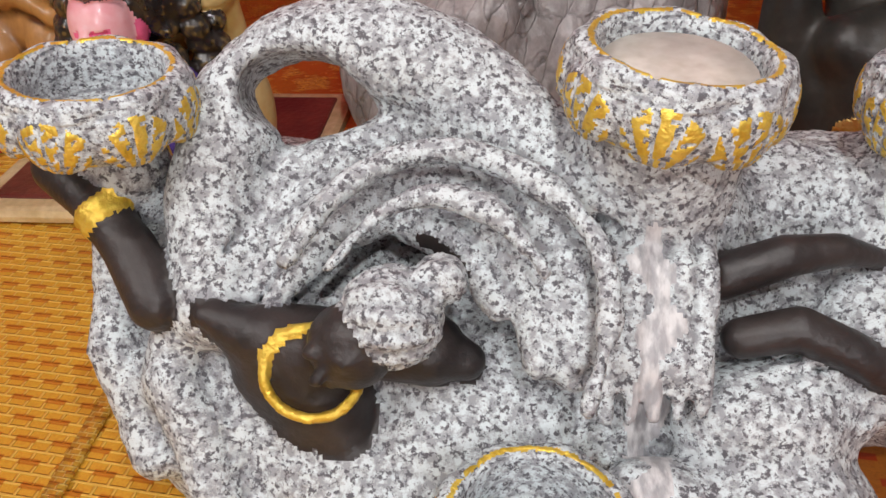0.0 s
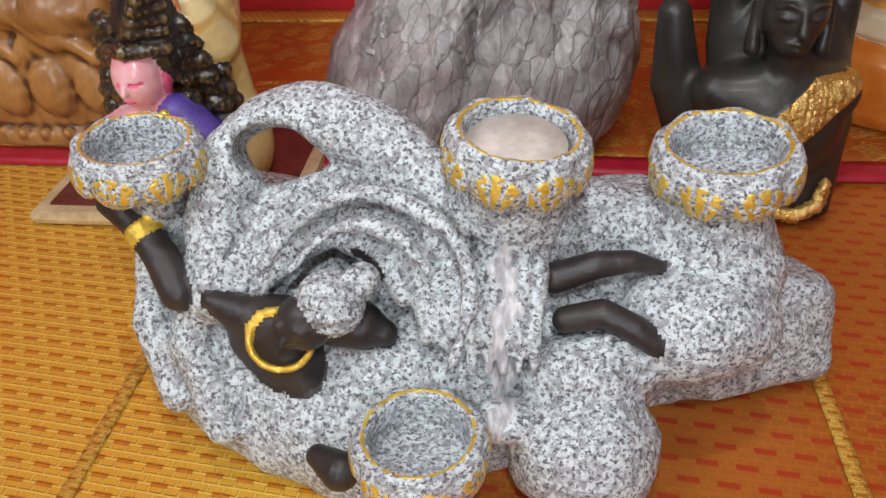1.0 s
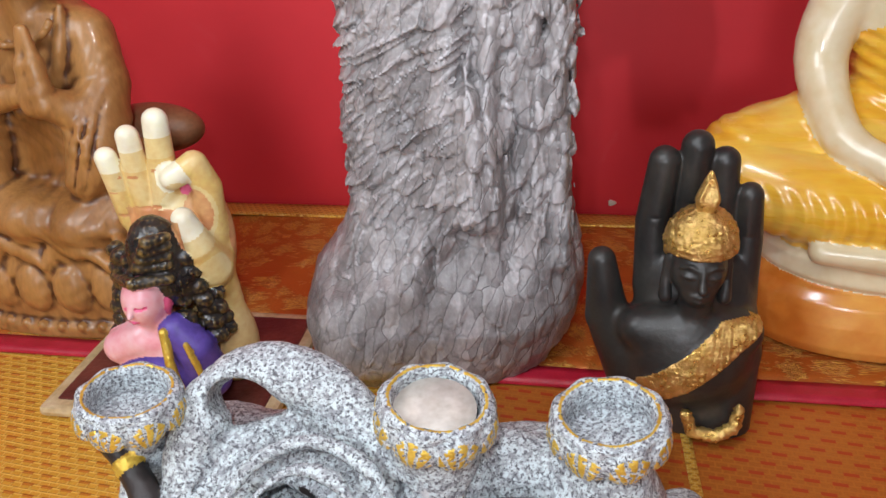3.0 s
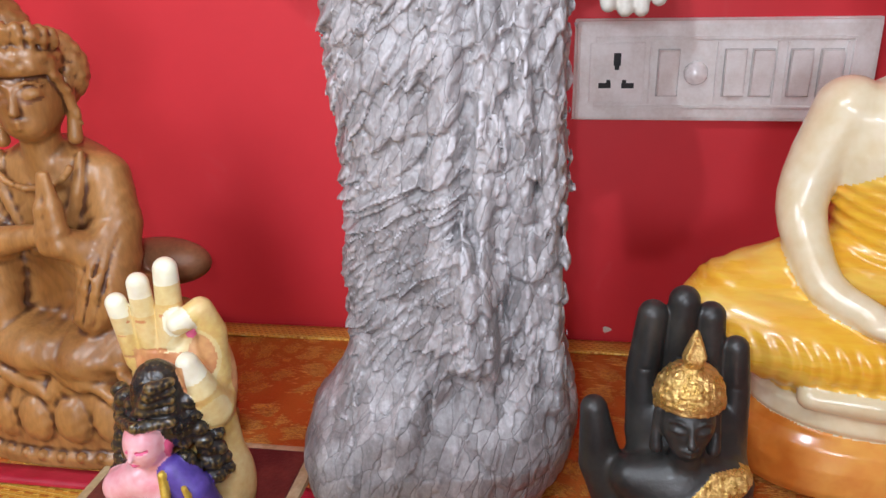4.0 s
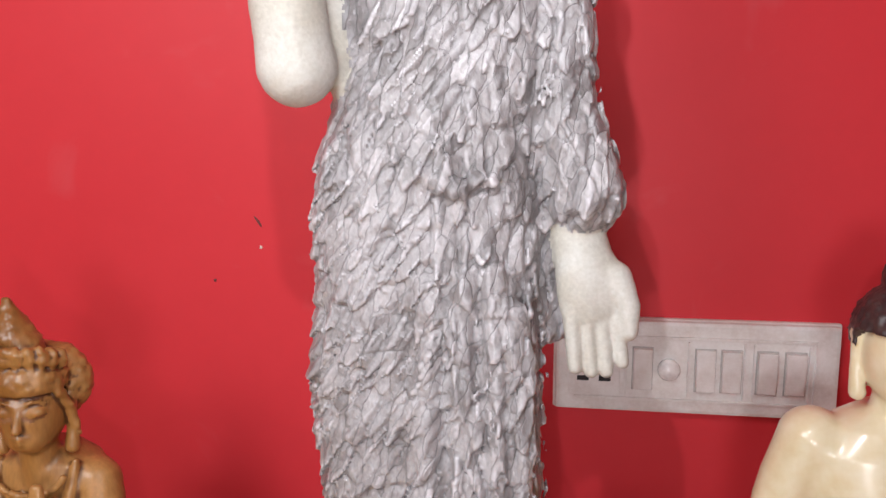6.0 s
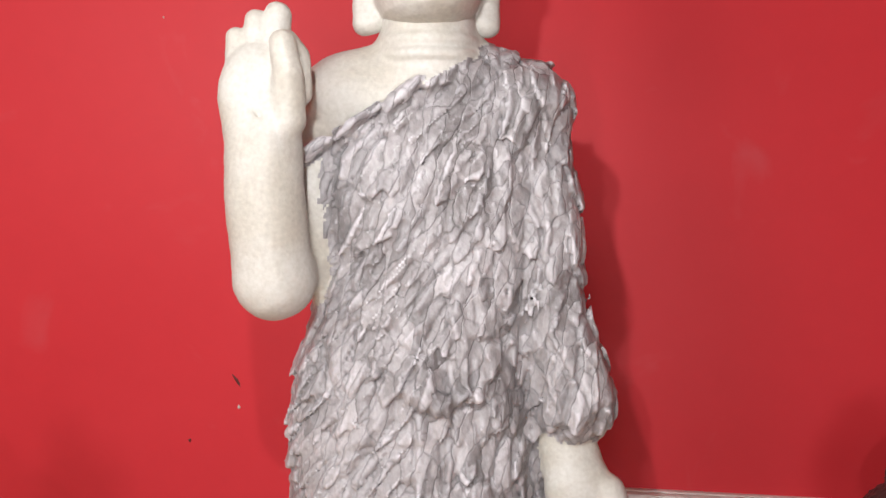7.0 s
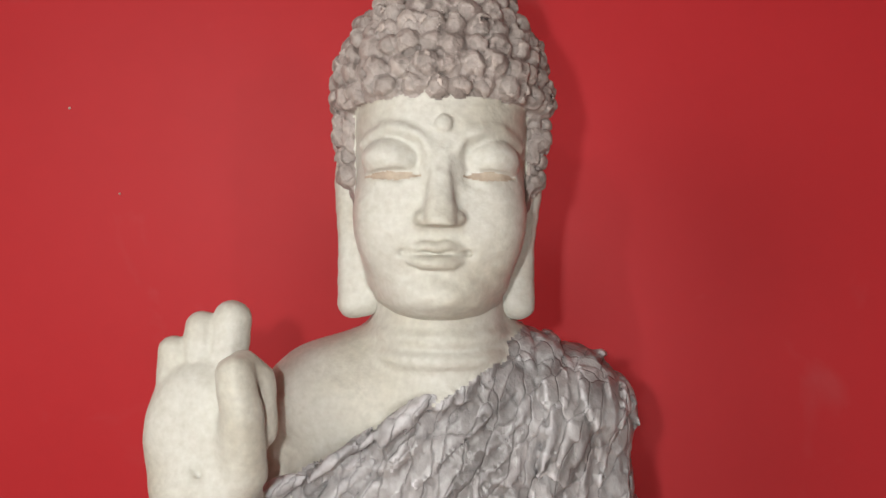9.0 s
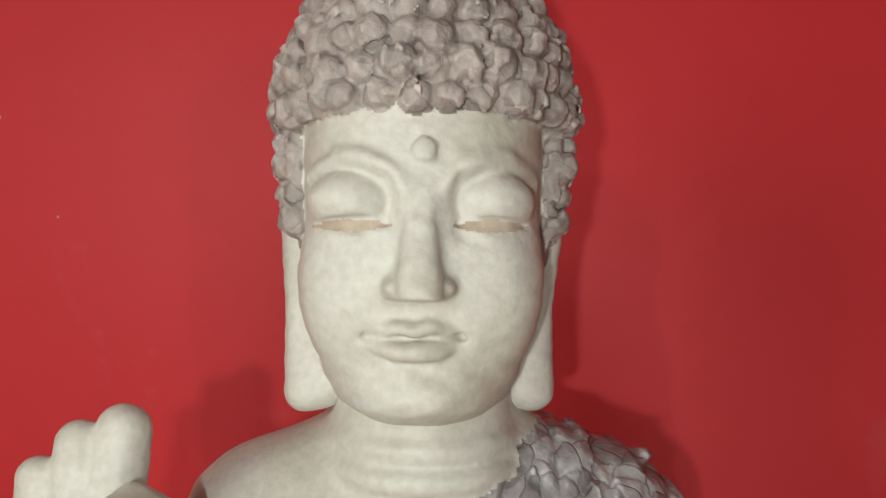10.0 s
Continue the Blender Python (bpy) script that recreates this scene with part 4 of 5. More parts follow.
# ---- the seated enamel statue ----
def enamel_statue():
    s = Sculpt()
    x, y = 0.375, 0.525
    # rounded marbled seat
    s.add(loft([0.000, 0.005, 0.014, 0.034, 0.050, 0.058, 0.062], [x] * 7, [.124, .132, .137, .138, .134, .126, .114], [.090, .097, .101, .102, .098, .091, .080], y, 2.6), 3)
    s.add(loft([0.058, 0.064, 0.078, 0.088], [x] * 4, [.112, .119, .117, .102], [.082, .088, .086, .074], y - 0.006, 2.4), 0, 0.003)
    # legs: robe-covered thighs and shins
    s.add(rope([(x - 0.020, y + 0.012, 0.150), (x - 0.085, y + 0.002, 0.146), (x - 0.146, y - 0.018, 0.133), (x - 0.080, y - 0.052, 0.118), (x + 0.02, y - 0.070, 0.114)], [0.050, 0.043, 0.034, 0.034, 0.030], None, True), 1, 0.016)
    s.add(rope([(x + 0.030, y + 0.010, 0.150), (x + 0.150, y - 0.015, 0.135), (x + 0.050, y - 0.056, 0.120)], [0.050, 0.038, 0.035]), 1, 0.020)
    s.add(rope([(x - 0.085, y - 0.078, 0.090), (x - 0.040, y - 0.086, 0.090), (x + 0.010, y - 0.090, 0.090)], [0.010, 0.0125, 0.0115]), 0, 0.003)
    # torso
    s.add(loft([0.100, 0.150, 0.195, 0.230, 0.262, 0.290, 0.310, 0.324], [x] * 8, [.070, .060, .058, .064, .070, .068, .048, .022], [.055, .048, .046, .047, .048, .042, .034, .022], y + 0.012, 2.2), 0, 0.008)
    s.paint(lambda p: (p[:, 2] > 0.1) & (np.abs(p[:, 0] - x) < 0.085) & (p[:, 2] < 0.232 + 0.65 * (p[:, 0] - x + 0.07)) & (p[:, 1] < y + 0.1), 1)
    # arm resting in the lap
    s.add(rope([(x - 0.060, y + 0.012, 0.292), (x - 0.083, y + 0.008, 0.240), (x - 0.087, y - 0.005, 0.205), (x - 0.076, y - 0.045, 0.168), (x - 0.050, y - 0.072, 0.156)], [0.027, 0.0210, 0.0185, 0.0145, 0.0115], None, True), 0, 0.006)
    s.add(ell((x - 0.034, y - 0.080, 0.152), (0.024, 0.016, 0.010)), 0, 0.006)
    for k in range(4):
        s.add(cap((x - 0.020, y - 0.074 - 0.007 * k, 0.151), (x + 0.022, y - 0.072 - 0.008 * k, 0.146 - 0.001 * k), 0.0050, 0.0038), 0, 0.0015)
    s.add(rope([(x + 0.072, y + 0.012, 0.290), (x + 0.095, y + 0.008, 0.235), (x + 0.091, y - 0.005, 0.200), (x + 0.060, y - 0.050, 0.168)], [0.027, 0.0245, 0.022, 0.017]), 1, 0.006)
    # cloth folds
    s.raised(lambda p: 0.0007 * np.sin(p[:, 2] * 560 + 130 * (p[:, 0] - x) + 3 * np.sin(p[:, 0] * 60)) * np.clip((p[:, 2] - 0.150) * 80, 0, 1) + 0.0009 * np.sin((p[:, 0] + 0.3 * p[:, 2]) * 480 + 2 * np.sin(p[:, 2] * 90)) * np.clip((0.140 - p[:, 2]) * 80, 0, 1), 1)
    # head
    hx, hy = x, y - 0.006
    s.add(cap((hx, hy + 0.012, 0.315), (hx, hy + 0.006, 0.345), 0.021, 0.020), 0, 0.005)
    s.add(ell((hx, hy, 0.372), (0.0345, 0.038, 0.043)), 0, 0.004)
    for d in (-1, 1):
        s.add(rope([(hx + d * 0.0345, hy + 0.008, 0.385), (hx + d * 0.036, hy + 0.006, 0.362), (hx + d * 0.034, hy + 0.004, 0.338)], [0.0055, 0.0045, 0.0065]), 0, 0.002)
        s.add(ell((hx + d * 0.0145, hy - 0.029, 0.374), (0.0095, 0.008, 0.0055)), 0, 0.002)
        s.cut(rope([(hx + d * 0.006, hy - 0.0370, 0.3722), (hx + d * 0.0145, hy - 0.0360, 0.3704), (hx + d * 0.024, hy - 0.0290, 0.3728)], [0.0007, 0.0012, 0.0007]), 2, 0.001)
        s.paint(lambda p, d=d: (np.hypot(p[:, 0] - hx - d * 0.0145, (p[:, 2] - 0.375) * 1.4) < 0.0132) & (np.hypot(p[:, 0] - hx - d * 0.0145, (p[:, 2] - 0.375) * 1.4) > 0.0118) & (p[:, 2] > 0.379) & (p[:, 1] < hy - 0.01), 2)
    s.add(rope([(hx, hy - 0.034, 0.378), (hx, hy - 0.041, 0.360)], [0.003, 0.005]), 0, 0.004)
    s.add(rope([(hx - 0.009, hy - 0.034, 0.349), (hx, hy - 0.038, 0.348), (hx + 0.009, hy - 0.034, 0.349)], [0.0015, 0.003, 0.0015]), 0, 0.001)
    cap_hair, front = ell((hx, hy + 0.004, 0.386), (0.0395, 0.0425, 0.040)), box((hx, hy - 0.045, 0.350), (0.05, 0.048, 0.0415), 0.01)
    s.add(lambda p: np.maximum(cap_hair(p), -front(p)), 2, 0.0015)
    s.add(ell((hx, hy + 0.006, 0.428), (0.020, 0.020, 0.018)), 2, 0.004)
    s.raised(lambda p: 0.0034 * np.clip(1 - cells(p, (0.0068, 0.0068, 0.0068), 31, 0.35)[0] * 1.35, 0, 1), 2)
    data = s.mesh("enamel_statue", (0.185, 0.415, -0.006), (0.545, 0.640, 0.455), 0.0021, [IVORY, SAFFRON, DARKHAIR, MARBLED])
    ob = new("enamel_statue", data)
    ob.matrix_world = pose(0, 0, 0.004)
    return tagged(ob, "glossy ivory seated statue in saffron robe on marbled orange base", "statue")


enamel_statue()


# ---- the black hand with a gilt bust in its palm ----
def black_hand_statue():
    s = Sculpt()
    # wrist and palm
    s.add(rope([(0.203, 0.358, -0.010), (0.192, 0.368, 0.050), (0.188, 0.382, 0.090)], [0.032, 0.044, 0.040], 0.62), 0, 0.01)
    for a, b, c, r in (((0.160, 0.384, 0.095), (0.157, 0.388, 0.140), (0.1605, 0.388, 0.183), 0.0115), ((0.181, 0.386, 0.105), (0.180, 0.391, 0.150), (0.1805, 0.390, 0.193), 0.0118),
                       ((0.201, 0.386, 0.105), (0.200, 0.391, 0.145), (0.1985, 0.390, 0.183), 0.0110), ((0.219, 0.382, 0.090), (0.219, 0.387, 0.130), (0.2165, 0.387, 0.161), 0.0098)):
        s.add(rope([a, b, c], [r * 1.12, r * 1.02, r * 0.88]), 0, 0.0025)
        mid = Vector(b).lerp(Vector(c), 0.15)
        s.cut(cap((mid.x - r, mid.y - r * 1.02, mid.z), (mid.x + r, mid.y - r * 1.02, mid.z), 0.0009), None, 0.0015)
    s.add(rope([(0.152, 0.368, 0.040), (0.130, 0.370, 0.075), (0.124, 0.372, 0.117)], [0.024, 0.0150, 0.0095]), 0, 0.008)
    # bust
    s.add(ell((0.184, 0.352, 0.058), (0.040, 0.024, 0.040)), 0, 0.006)
    s.add(cap((0.150, 0.352, 0.078), (0.216, 0.352, 0.078), 0.014), 0, 0.008)
    s.add(cap((0.1835, 0.350, 0.085), (0.183, 0.346, 0.112), 0.0105), 0, 0.004)
    fx, fy = 0.182, 0.347
    s.add(ell((fx, fy, 0.128), (0.0172, 0.0180, 0.0215)), 0, 0.002)
    s.add(ell((fx, fy - 0.0085, 0.1125), (0.0095, 0.0085, 0.0065)), 0, 0.005)
    s.add(rope([(fx, fy - 0.0172, 0.1345), (fx, fy - 0.0195, 0.1280), (fx, fy - 0.0215, 0.1225)], [0.0013, 0.0018, 0.0030]), 0, 0.002)
    s.add(rope([(fx - 0.0052, fy - 0.0155, 0.1155), (fx, fy - 0.0180, 0.1160), (fx + 0.0052, fy - 0.0155, 0.1155)], [0.0011, 0.0018, 0.0011]), 0, 0.001)
    s.add(rope([(fx - 0.0040, fy - 0.0155, 0.1125), (fx, fy - 0.0172, 0.1122), (fx + 0.0040, fy - 0.0155, 0.1125)], [0.0011, 0.0018, 0.0011]), 0, 0.001)
    for d in (-1, 1):
        s.add(ell((fx + d * 0.0072, fy - 0.0135, 0.1290), (0.0052, 0.0042, 0.0032)), 0, 0.001)
        s.cut(rope([(fx + d * 0.0030, fy - 0.0178, 0.1268), (fx + d * 0.0072, fy - 0.0172, 0.1262), (fx + d * 0.0118, fy - 0.0138, 0.1270)], [0.0008, 0.0010, 0.0008]), None, 0.0008)
        s.add(rope([(fx + d * 0.0020, fy - 0.0172, 0.1335), (fx + d * 0.0075, fy - 0.0160, 0.1362), (fx + d * 0.0135, fy - 0.0115, 0.1335)], [0.0010, 0.0012, 0.0008]), 0, 0.0012)
        s.add(rope([(fx + d * 0.0178, fy + 0.003, 0.134), (fx + d * 0.0190, fy + 0.002, 0.120), (fx + d * 0.0182, fy, 0.1065)], [0.0032, 0.0030, 0.0046]), 0, 0.002)
    cap_hair, front = ell((fx, fy + 0.003, 0.1445), (0.0218, 0.0205, 0.0235)), box((fx, fy - 0.024, 0.1140), (0.030, 0.0255, 0.0275), 0.006)
    s.add(lambda p: np.maximum(cap_hair(p), -front(p)), 1, 0.001)
    s.add(loft([0.160, 0.1655, 0.1685, 0.1745, 0.1860, 0.1935], [fx] * 6, [.0110, .0052, .0058, .0078, .0040, .001], [.0110, .0052, .0058, .0070, .0036, .001], fy), 2, 0.0015)
    for d in (-1, 1):
        s.add(rope([(fx + d * 0.0030, fy - 0.0055, 0.1700), (fx + d * 0.0052, fy - 0.0058, 0.1765), (fx + d * 0.0012, fy - 0.0040, 0.1890)], [0.0010, 0.0014, 0.0008]), 2, 0.0008)
    # gilt sash over one shoulder and the gilt cuff at the wrist
    sash = lambda p: (np.abs((p[:, 2] - 0.066) - 0.95 * (p[:, 0] - 0.190)) < 0.0165) & (p[:, 1] < 0.356) & (p[:, 2] < 0.092) & (p[:, 2] > 0.020) & (p[:, 0] > 0.150)
    s.paint(lambda p: sash(p) & (np.hypot(p[:, 0] - 0.184, (p[:, 2] - 0.118)) > 0.020), 1)
    s.add(rope([(0.185, 0.335, 0.020), (0.190, 0.333, 0.007), (0.205, 0.331, 0.006), (0.217, 0.333, 0.013), (0.219, 0.336, 0.026)], [0.0030, 0.0034, 0.0036, 0.0034, 0.0026]), 1, 0.001)
    s.raised(lambda p: 0.0024 * np.clip(1 - cells(p, (0.0040, 0.0040, 0.0040), 41, 0.4)[0] * 1.3, 0, 1), 1)
    data = s.mesh("black_hand_statue", (0.100, 0.312, -0.005), (0.250, 0.415, 0.215), 0.00125, [DARKBRONZE, GILT, GILT])
    ob = new("black_hand_statue", data)
    ob.matrix_world = pose(0, 0, 0.003)
    return tagged(ob, "black raised hand statue with gilt-haired bust in the palm", "statue")


black_hand_statue()


# ---- the cream hand with a painted head at its foot ----
def cream_hand_statue():
    s = Sculpt()
    s.add(rope([(-0.178, 0.372, 0.020), (-0.178, 0.370, 0.070), (-0.180, 0.366, 0.125)], [0.036, 0.038, 0.036], 0.5), 0, 0.010)
    s.add(ell((-0.150, 0.365, 0.035), (0.016, 0.022, 0.030)), 0, 0.010)
    s.add(ell((-0.172, 0.374, 0.128), (0.033, 0.013, 0.048)), 2, 0.006)
    # three straight fingers
    for a, b, c, r in (((-0.209, 0.364, 0.140), (-0.211, 0.360, 0.165), (-0.2125, 0.355, 0.189), 0.0082), ((-0.195, 0.364, 0.145), (-0.196, 0.362, 0.175), (-0.196, 0.359, 0.203), 0.0086),
                       ((-0.180, 0.364, 0.145), (-0.178, 0.364, 0.180), (-0.176, 0.363, 0.213), 0.0094)):
        s.add(rope([a, b, c], [r * 1.1, r, r * 0.9]), 0, 0.002)
        for f in (0.25, 1.0):
            mid = Vector(a).lerp(Vector(b), f)
            s.cut(cap((mid.x - r, mid.y - r, mid.z), (mid.x + r, mid.y - r, mid.z), 0.0006), 2, 0.0012)
        for fall, tone in ((0.024, 9), (0.010, 1)):
            s.paint(lambda p, c=c, fall=fall: (np.abs(p[:, 0] - c[0]) < 0.0085) & (p[:, 2] > c[2] - fall) & (p[:, 1] < c[1] + 0.012), tone)
    # bent forefinger and thumb in a ring
    s.add(rope([(-0.152, 0.366, 0.130), (-0.149, 0.366, 0.165), (-0.154, 0.362, 0.183), (-0.168, 0.355, 0.175)], [0.0115, 0.0100, 0.0095, 0.0080]), 0, 0.003)
    s.paint(lambda p: np.sqrt(((p - (-0.167, 0.353, 0.175)) ** 2).sum(1)) < 0.013, 1)
    s.add(rope([(-0.153, 0.356, 0.108), (-0.153, 0.346, 0.128), (-0.158, 0.341, 0.152)], [0.0165, 0.0115, 0.0080]), 0, 0.005)
    s.paint(lambda p: (np.sqrt(((p - (-0.158, 0.340, 0.150)) ** 2).sum(1)) < 0.014), 1)
    s.paint(lambda p: np.abs(np.sqrt(((p - (-0.158, 0.340, 0.150)) ** 2).sum(1)) - 0.020) < 0.006, 9)
    s.paint(lambda p: np.sqrt(((p - (-0.145, 0.346, 0.112)) ** 2).sum(1)) < 0.0125, 9)
    # blushed hollows
    s.paint(lambda p: (p[:, 2] < 0.152) & (p[:, 2] > 0.100) & (np.abs(p[:, 0] + 0.182) < 0.024) & (p[:, 1] < 0.362), 2)
    s.paint(lambda p: (np.hypot((p[:, 0] + 0.1545) * 1.6, p[:, 2] - 0.150) < 0.017) & (p[:, 1] > 0.352) & (p[:, 1] < 0.372), 2)
    s.paint(lambda p: np.hypot(p[:, 0] + 0.1645, p[:, 2] - 0.164) < 0.004, 3)
    # dark tall hair with curls
    s.add(ell((-0.180, 0.336, 0.127), (0.019, 0.018, 0.028)), 4, 0.003)
    s.add(ell((-0.180, 0.338, 0.108), (0.026, 0.018, 0.022)), 4, 0.004)
    rng = random.Random(3)
    for k in range(7):
        a = k / 6
        for d in (-1, 1):
            for out, back, size in ((0.030 + 0.014 * a, 0.338, 0.0082), (0.020 + 0.012 * a, 0.330, 0.0072), (0.038 + 0.010 * a, 0.346, 0.0070)):
                s.add(ell((-0.181 + d * (out - (0.010 if d > 0 else 0.004)), back + rng.uniform(-0.002, 0.002), 0.124 - 0.060 * a + rng.uniform(-0.002, 0.002)), (size, size * 0.8, size * 0.72), (0, d * 30, rng.uniform(-30, 30))), 4, 0.0006)
    for k in range(4):
        s.add(rope([(-0.192 + 0.004 * k, 0.322, 0.120 + 0.005 * k), (-0.182 + 0.003 * k, 0.316, 0.128 + 0.006 * k), (-0.166 + 0.001 * k, 0.324, 0.126 + 0.007 * k)], [0.003, 0.0042, 0.003]), 4, 0.001)
    s.add(rope([(-0.204, 0.322, 0.116), (-0.186, 0.310, 0.118), (-0.166, 0.322, 0.116)], [0.0030, 0.0040, 0.0030]), 4, 0.001)
    # face, neck, shoulder, robe
    s.add(ell((-0.187, 0.320, 0.0995), (0.0145, 0.015, 0.0195)), 5, 0.002)
    s.add(rope([(-0.1895, 0.3058, 0.102), (-0.1895, 0.3035, 0.0955)], [0.0012, 0.0020]), 5, 0.002)
    s.add(rope([(-0.1930, 0.3080, 0.0895), (-0.1893, 0.3065, 0.0893), (-0.1855, 0.3080, 0.0895)], [0.0008, 0.0013, 0.0008]), 6, 0.0006)
    for d in (-1, 1):
        s.cut(rope([(-0.1893 + d * 0.003, 0.3060, 0.1005), (-0.1893 + d * 0.0060, 0.3058, 0.0998), (-0.1893 + d * 0.0095, 0.3085, 0.1008)], [0.0008, 0.0010, 0.0008]), 6, 0.0006)
        s.add(ell((-0.187 + d * 0.0150, 0.323, 0.096), (0.003, 0.004, 0.007)), 6, 0.001)
    s.add(cap((-0.183, 0.325, 0.088), (-0.180, 0.330, 0.065), 0.0095, 0.012), 5, 0.004)
    s.add(rope([(-0.216, 0.326, 0.056), (-0.196, 0.324, 0.066), (-0.176, 0.328, 0.062)], [0.013, 0.014, 0.014]), 5, 0.006)
    s.add(rope([(-0.170, 0.322, 0.076), (-0.158, 0.322, 0.060), (-0.156, 0.330, 0.030)], [0.011, 0.014, 0.016]), 7, 0.003)
    s.add(ell((-0.186, 0.330, 0.035), (0.036, 0.024, 0.032)), 7, 0.004)
    s.add(rope([(-0.173, 0.311, 0.080), (-0.170, 0.306, 0.058), (-0.166, 0.305, 0.034)], [0.0030, 0.0034, 0.0030]), 8, 0.0006)
    s.add(rope([(-0.157, 0.309, 0.072), (-0.150, 0.308, 0.050), (-0.148, 0.312, 0.030)], [0.0022, 0.0024, 0.0022]), 8, 0.0006)
    s.raised(lambda p: 0.0012 * np.clip(1 - cells(p, (0.003, 0.003, 0.003), 51, 0.5)[0] * 1.3, 0, 1), 4)
    data = s.mesh("cream_hand_statue", (-0.240, 0.292, -0.004), (-0.122, 0.400, 0.226), 0.00120, [CREAMHAND, NAIL, BLUSH, MAGENTA, BLACKGOLD, PINK, MAGENTA, BLUE, GOLD, PALECREAM])
    ob = new("cream_hand_statue", data)
    ob.matrix_world = pose(0.003, 0, 0.003)
    return tagged(ob, "cream hand statue with dark-haired pink painted head at its foot", "statue")


cream_hand_statue()

# low lacquered stand under it
stand = tagged(new("display_stand"), "low dark maroon lacquered stand with a rounded cream rim", "stand")
part("rim", block((-0.286, 0.310, 0.000), (-0.104, 0.456, 0.009), 0.0042), CREAMWOOD, stand, "rounded cream painted rim")
part("board", block((-0.276, 0.321, 0.004), (-0.114, 0.446, 0.0105), 0.002), MAROON, stand)


# ---- the speckled candle holder ----
def bowl_mesh():
    s = Sculpt()
    s.add(loft([0.004, 0.007, 0.013, 0.021, 0.028, 0.032], [0] * 6, [.018, .0225, .0270, .0285, .0275, .0262], [.018, .0225, .0270, .0285, .0275, .0262]), 0, 0.001)
    for k in range(8):
        a = 2 * math.pi * k / 8
        s.add(ell((0.0258 * math.cos(a), 0.0258 * math.sin(a), 0.0195), (0.0100, 0.0042, 0.0125), (0, 0, math.degrees(a) + 90)), 0, 0.002)
    s.add(ring((0, 0, 0.0315), 0.0243, 0.0026), 0, 0.002)
    s.cut(loft([0.014, 0.017, 0.050], [0] * 3, [.0195, .0205, .0222], [.0195, .0205, .0222]), 3, 0.0015)

    def gilt(p):
        a = np.arctan2(p[:, 1], p[:, 0]) * 8 / (2 * np.pi)
        w = (a - np.floor(a + 0.5)) * 2
        z = (p[:, 2] - 0.005) / 0.024
        far = np.hypot(p[:, 0], p[:, 1])
        fan = np.arctan2(w, z + 0.25)
        petals = (far > 0.0230) & (z > 0.12) & (z < 0.98 - 0.35 * w * w) & (np.sin(fan * 13 + 0.7) > -0.55 + 0.5 * (z < 0.3)) & (np.abs(w) < 0.86)
        worn = np.sin(p[:, 0] * 700 + 2 * np.sin(p[:, 2] * 500)) * np.sin(p[:, 1] * 760 + p[:, 2] * 500) < 0.55
        lip = (np.abs(far - 0.0234) < 0.0008) & (p[:, 2] > 0.030)
        return (petals & worn) | (lip & worn)
    s.paint(gilt, 1)
    s.raised(lambda p: 0.0007 * np.sin(np.arctan2(p[:, 1], p[:, 0]) * 8) * (p[:, 2] > 0.028), 0)
    s.raised(lambda p: np.full(len(p), 0.0004), 1)
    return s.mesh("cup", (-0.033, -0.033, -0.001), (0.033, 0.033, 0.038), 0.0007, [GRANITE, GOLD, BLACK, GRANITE])


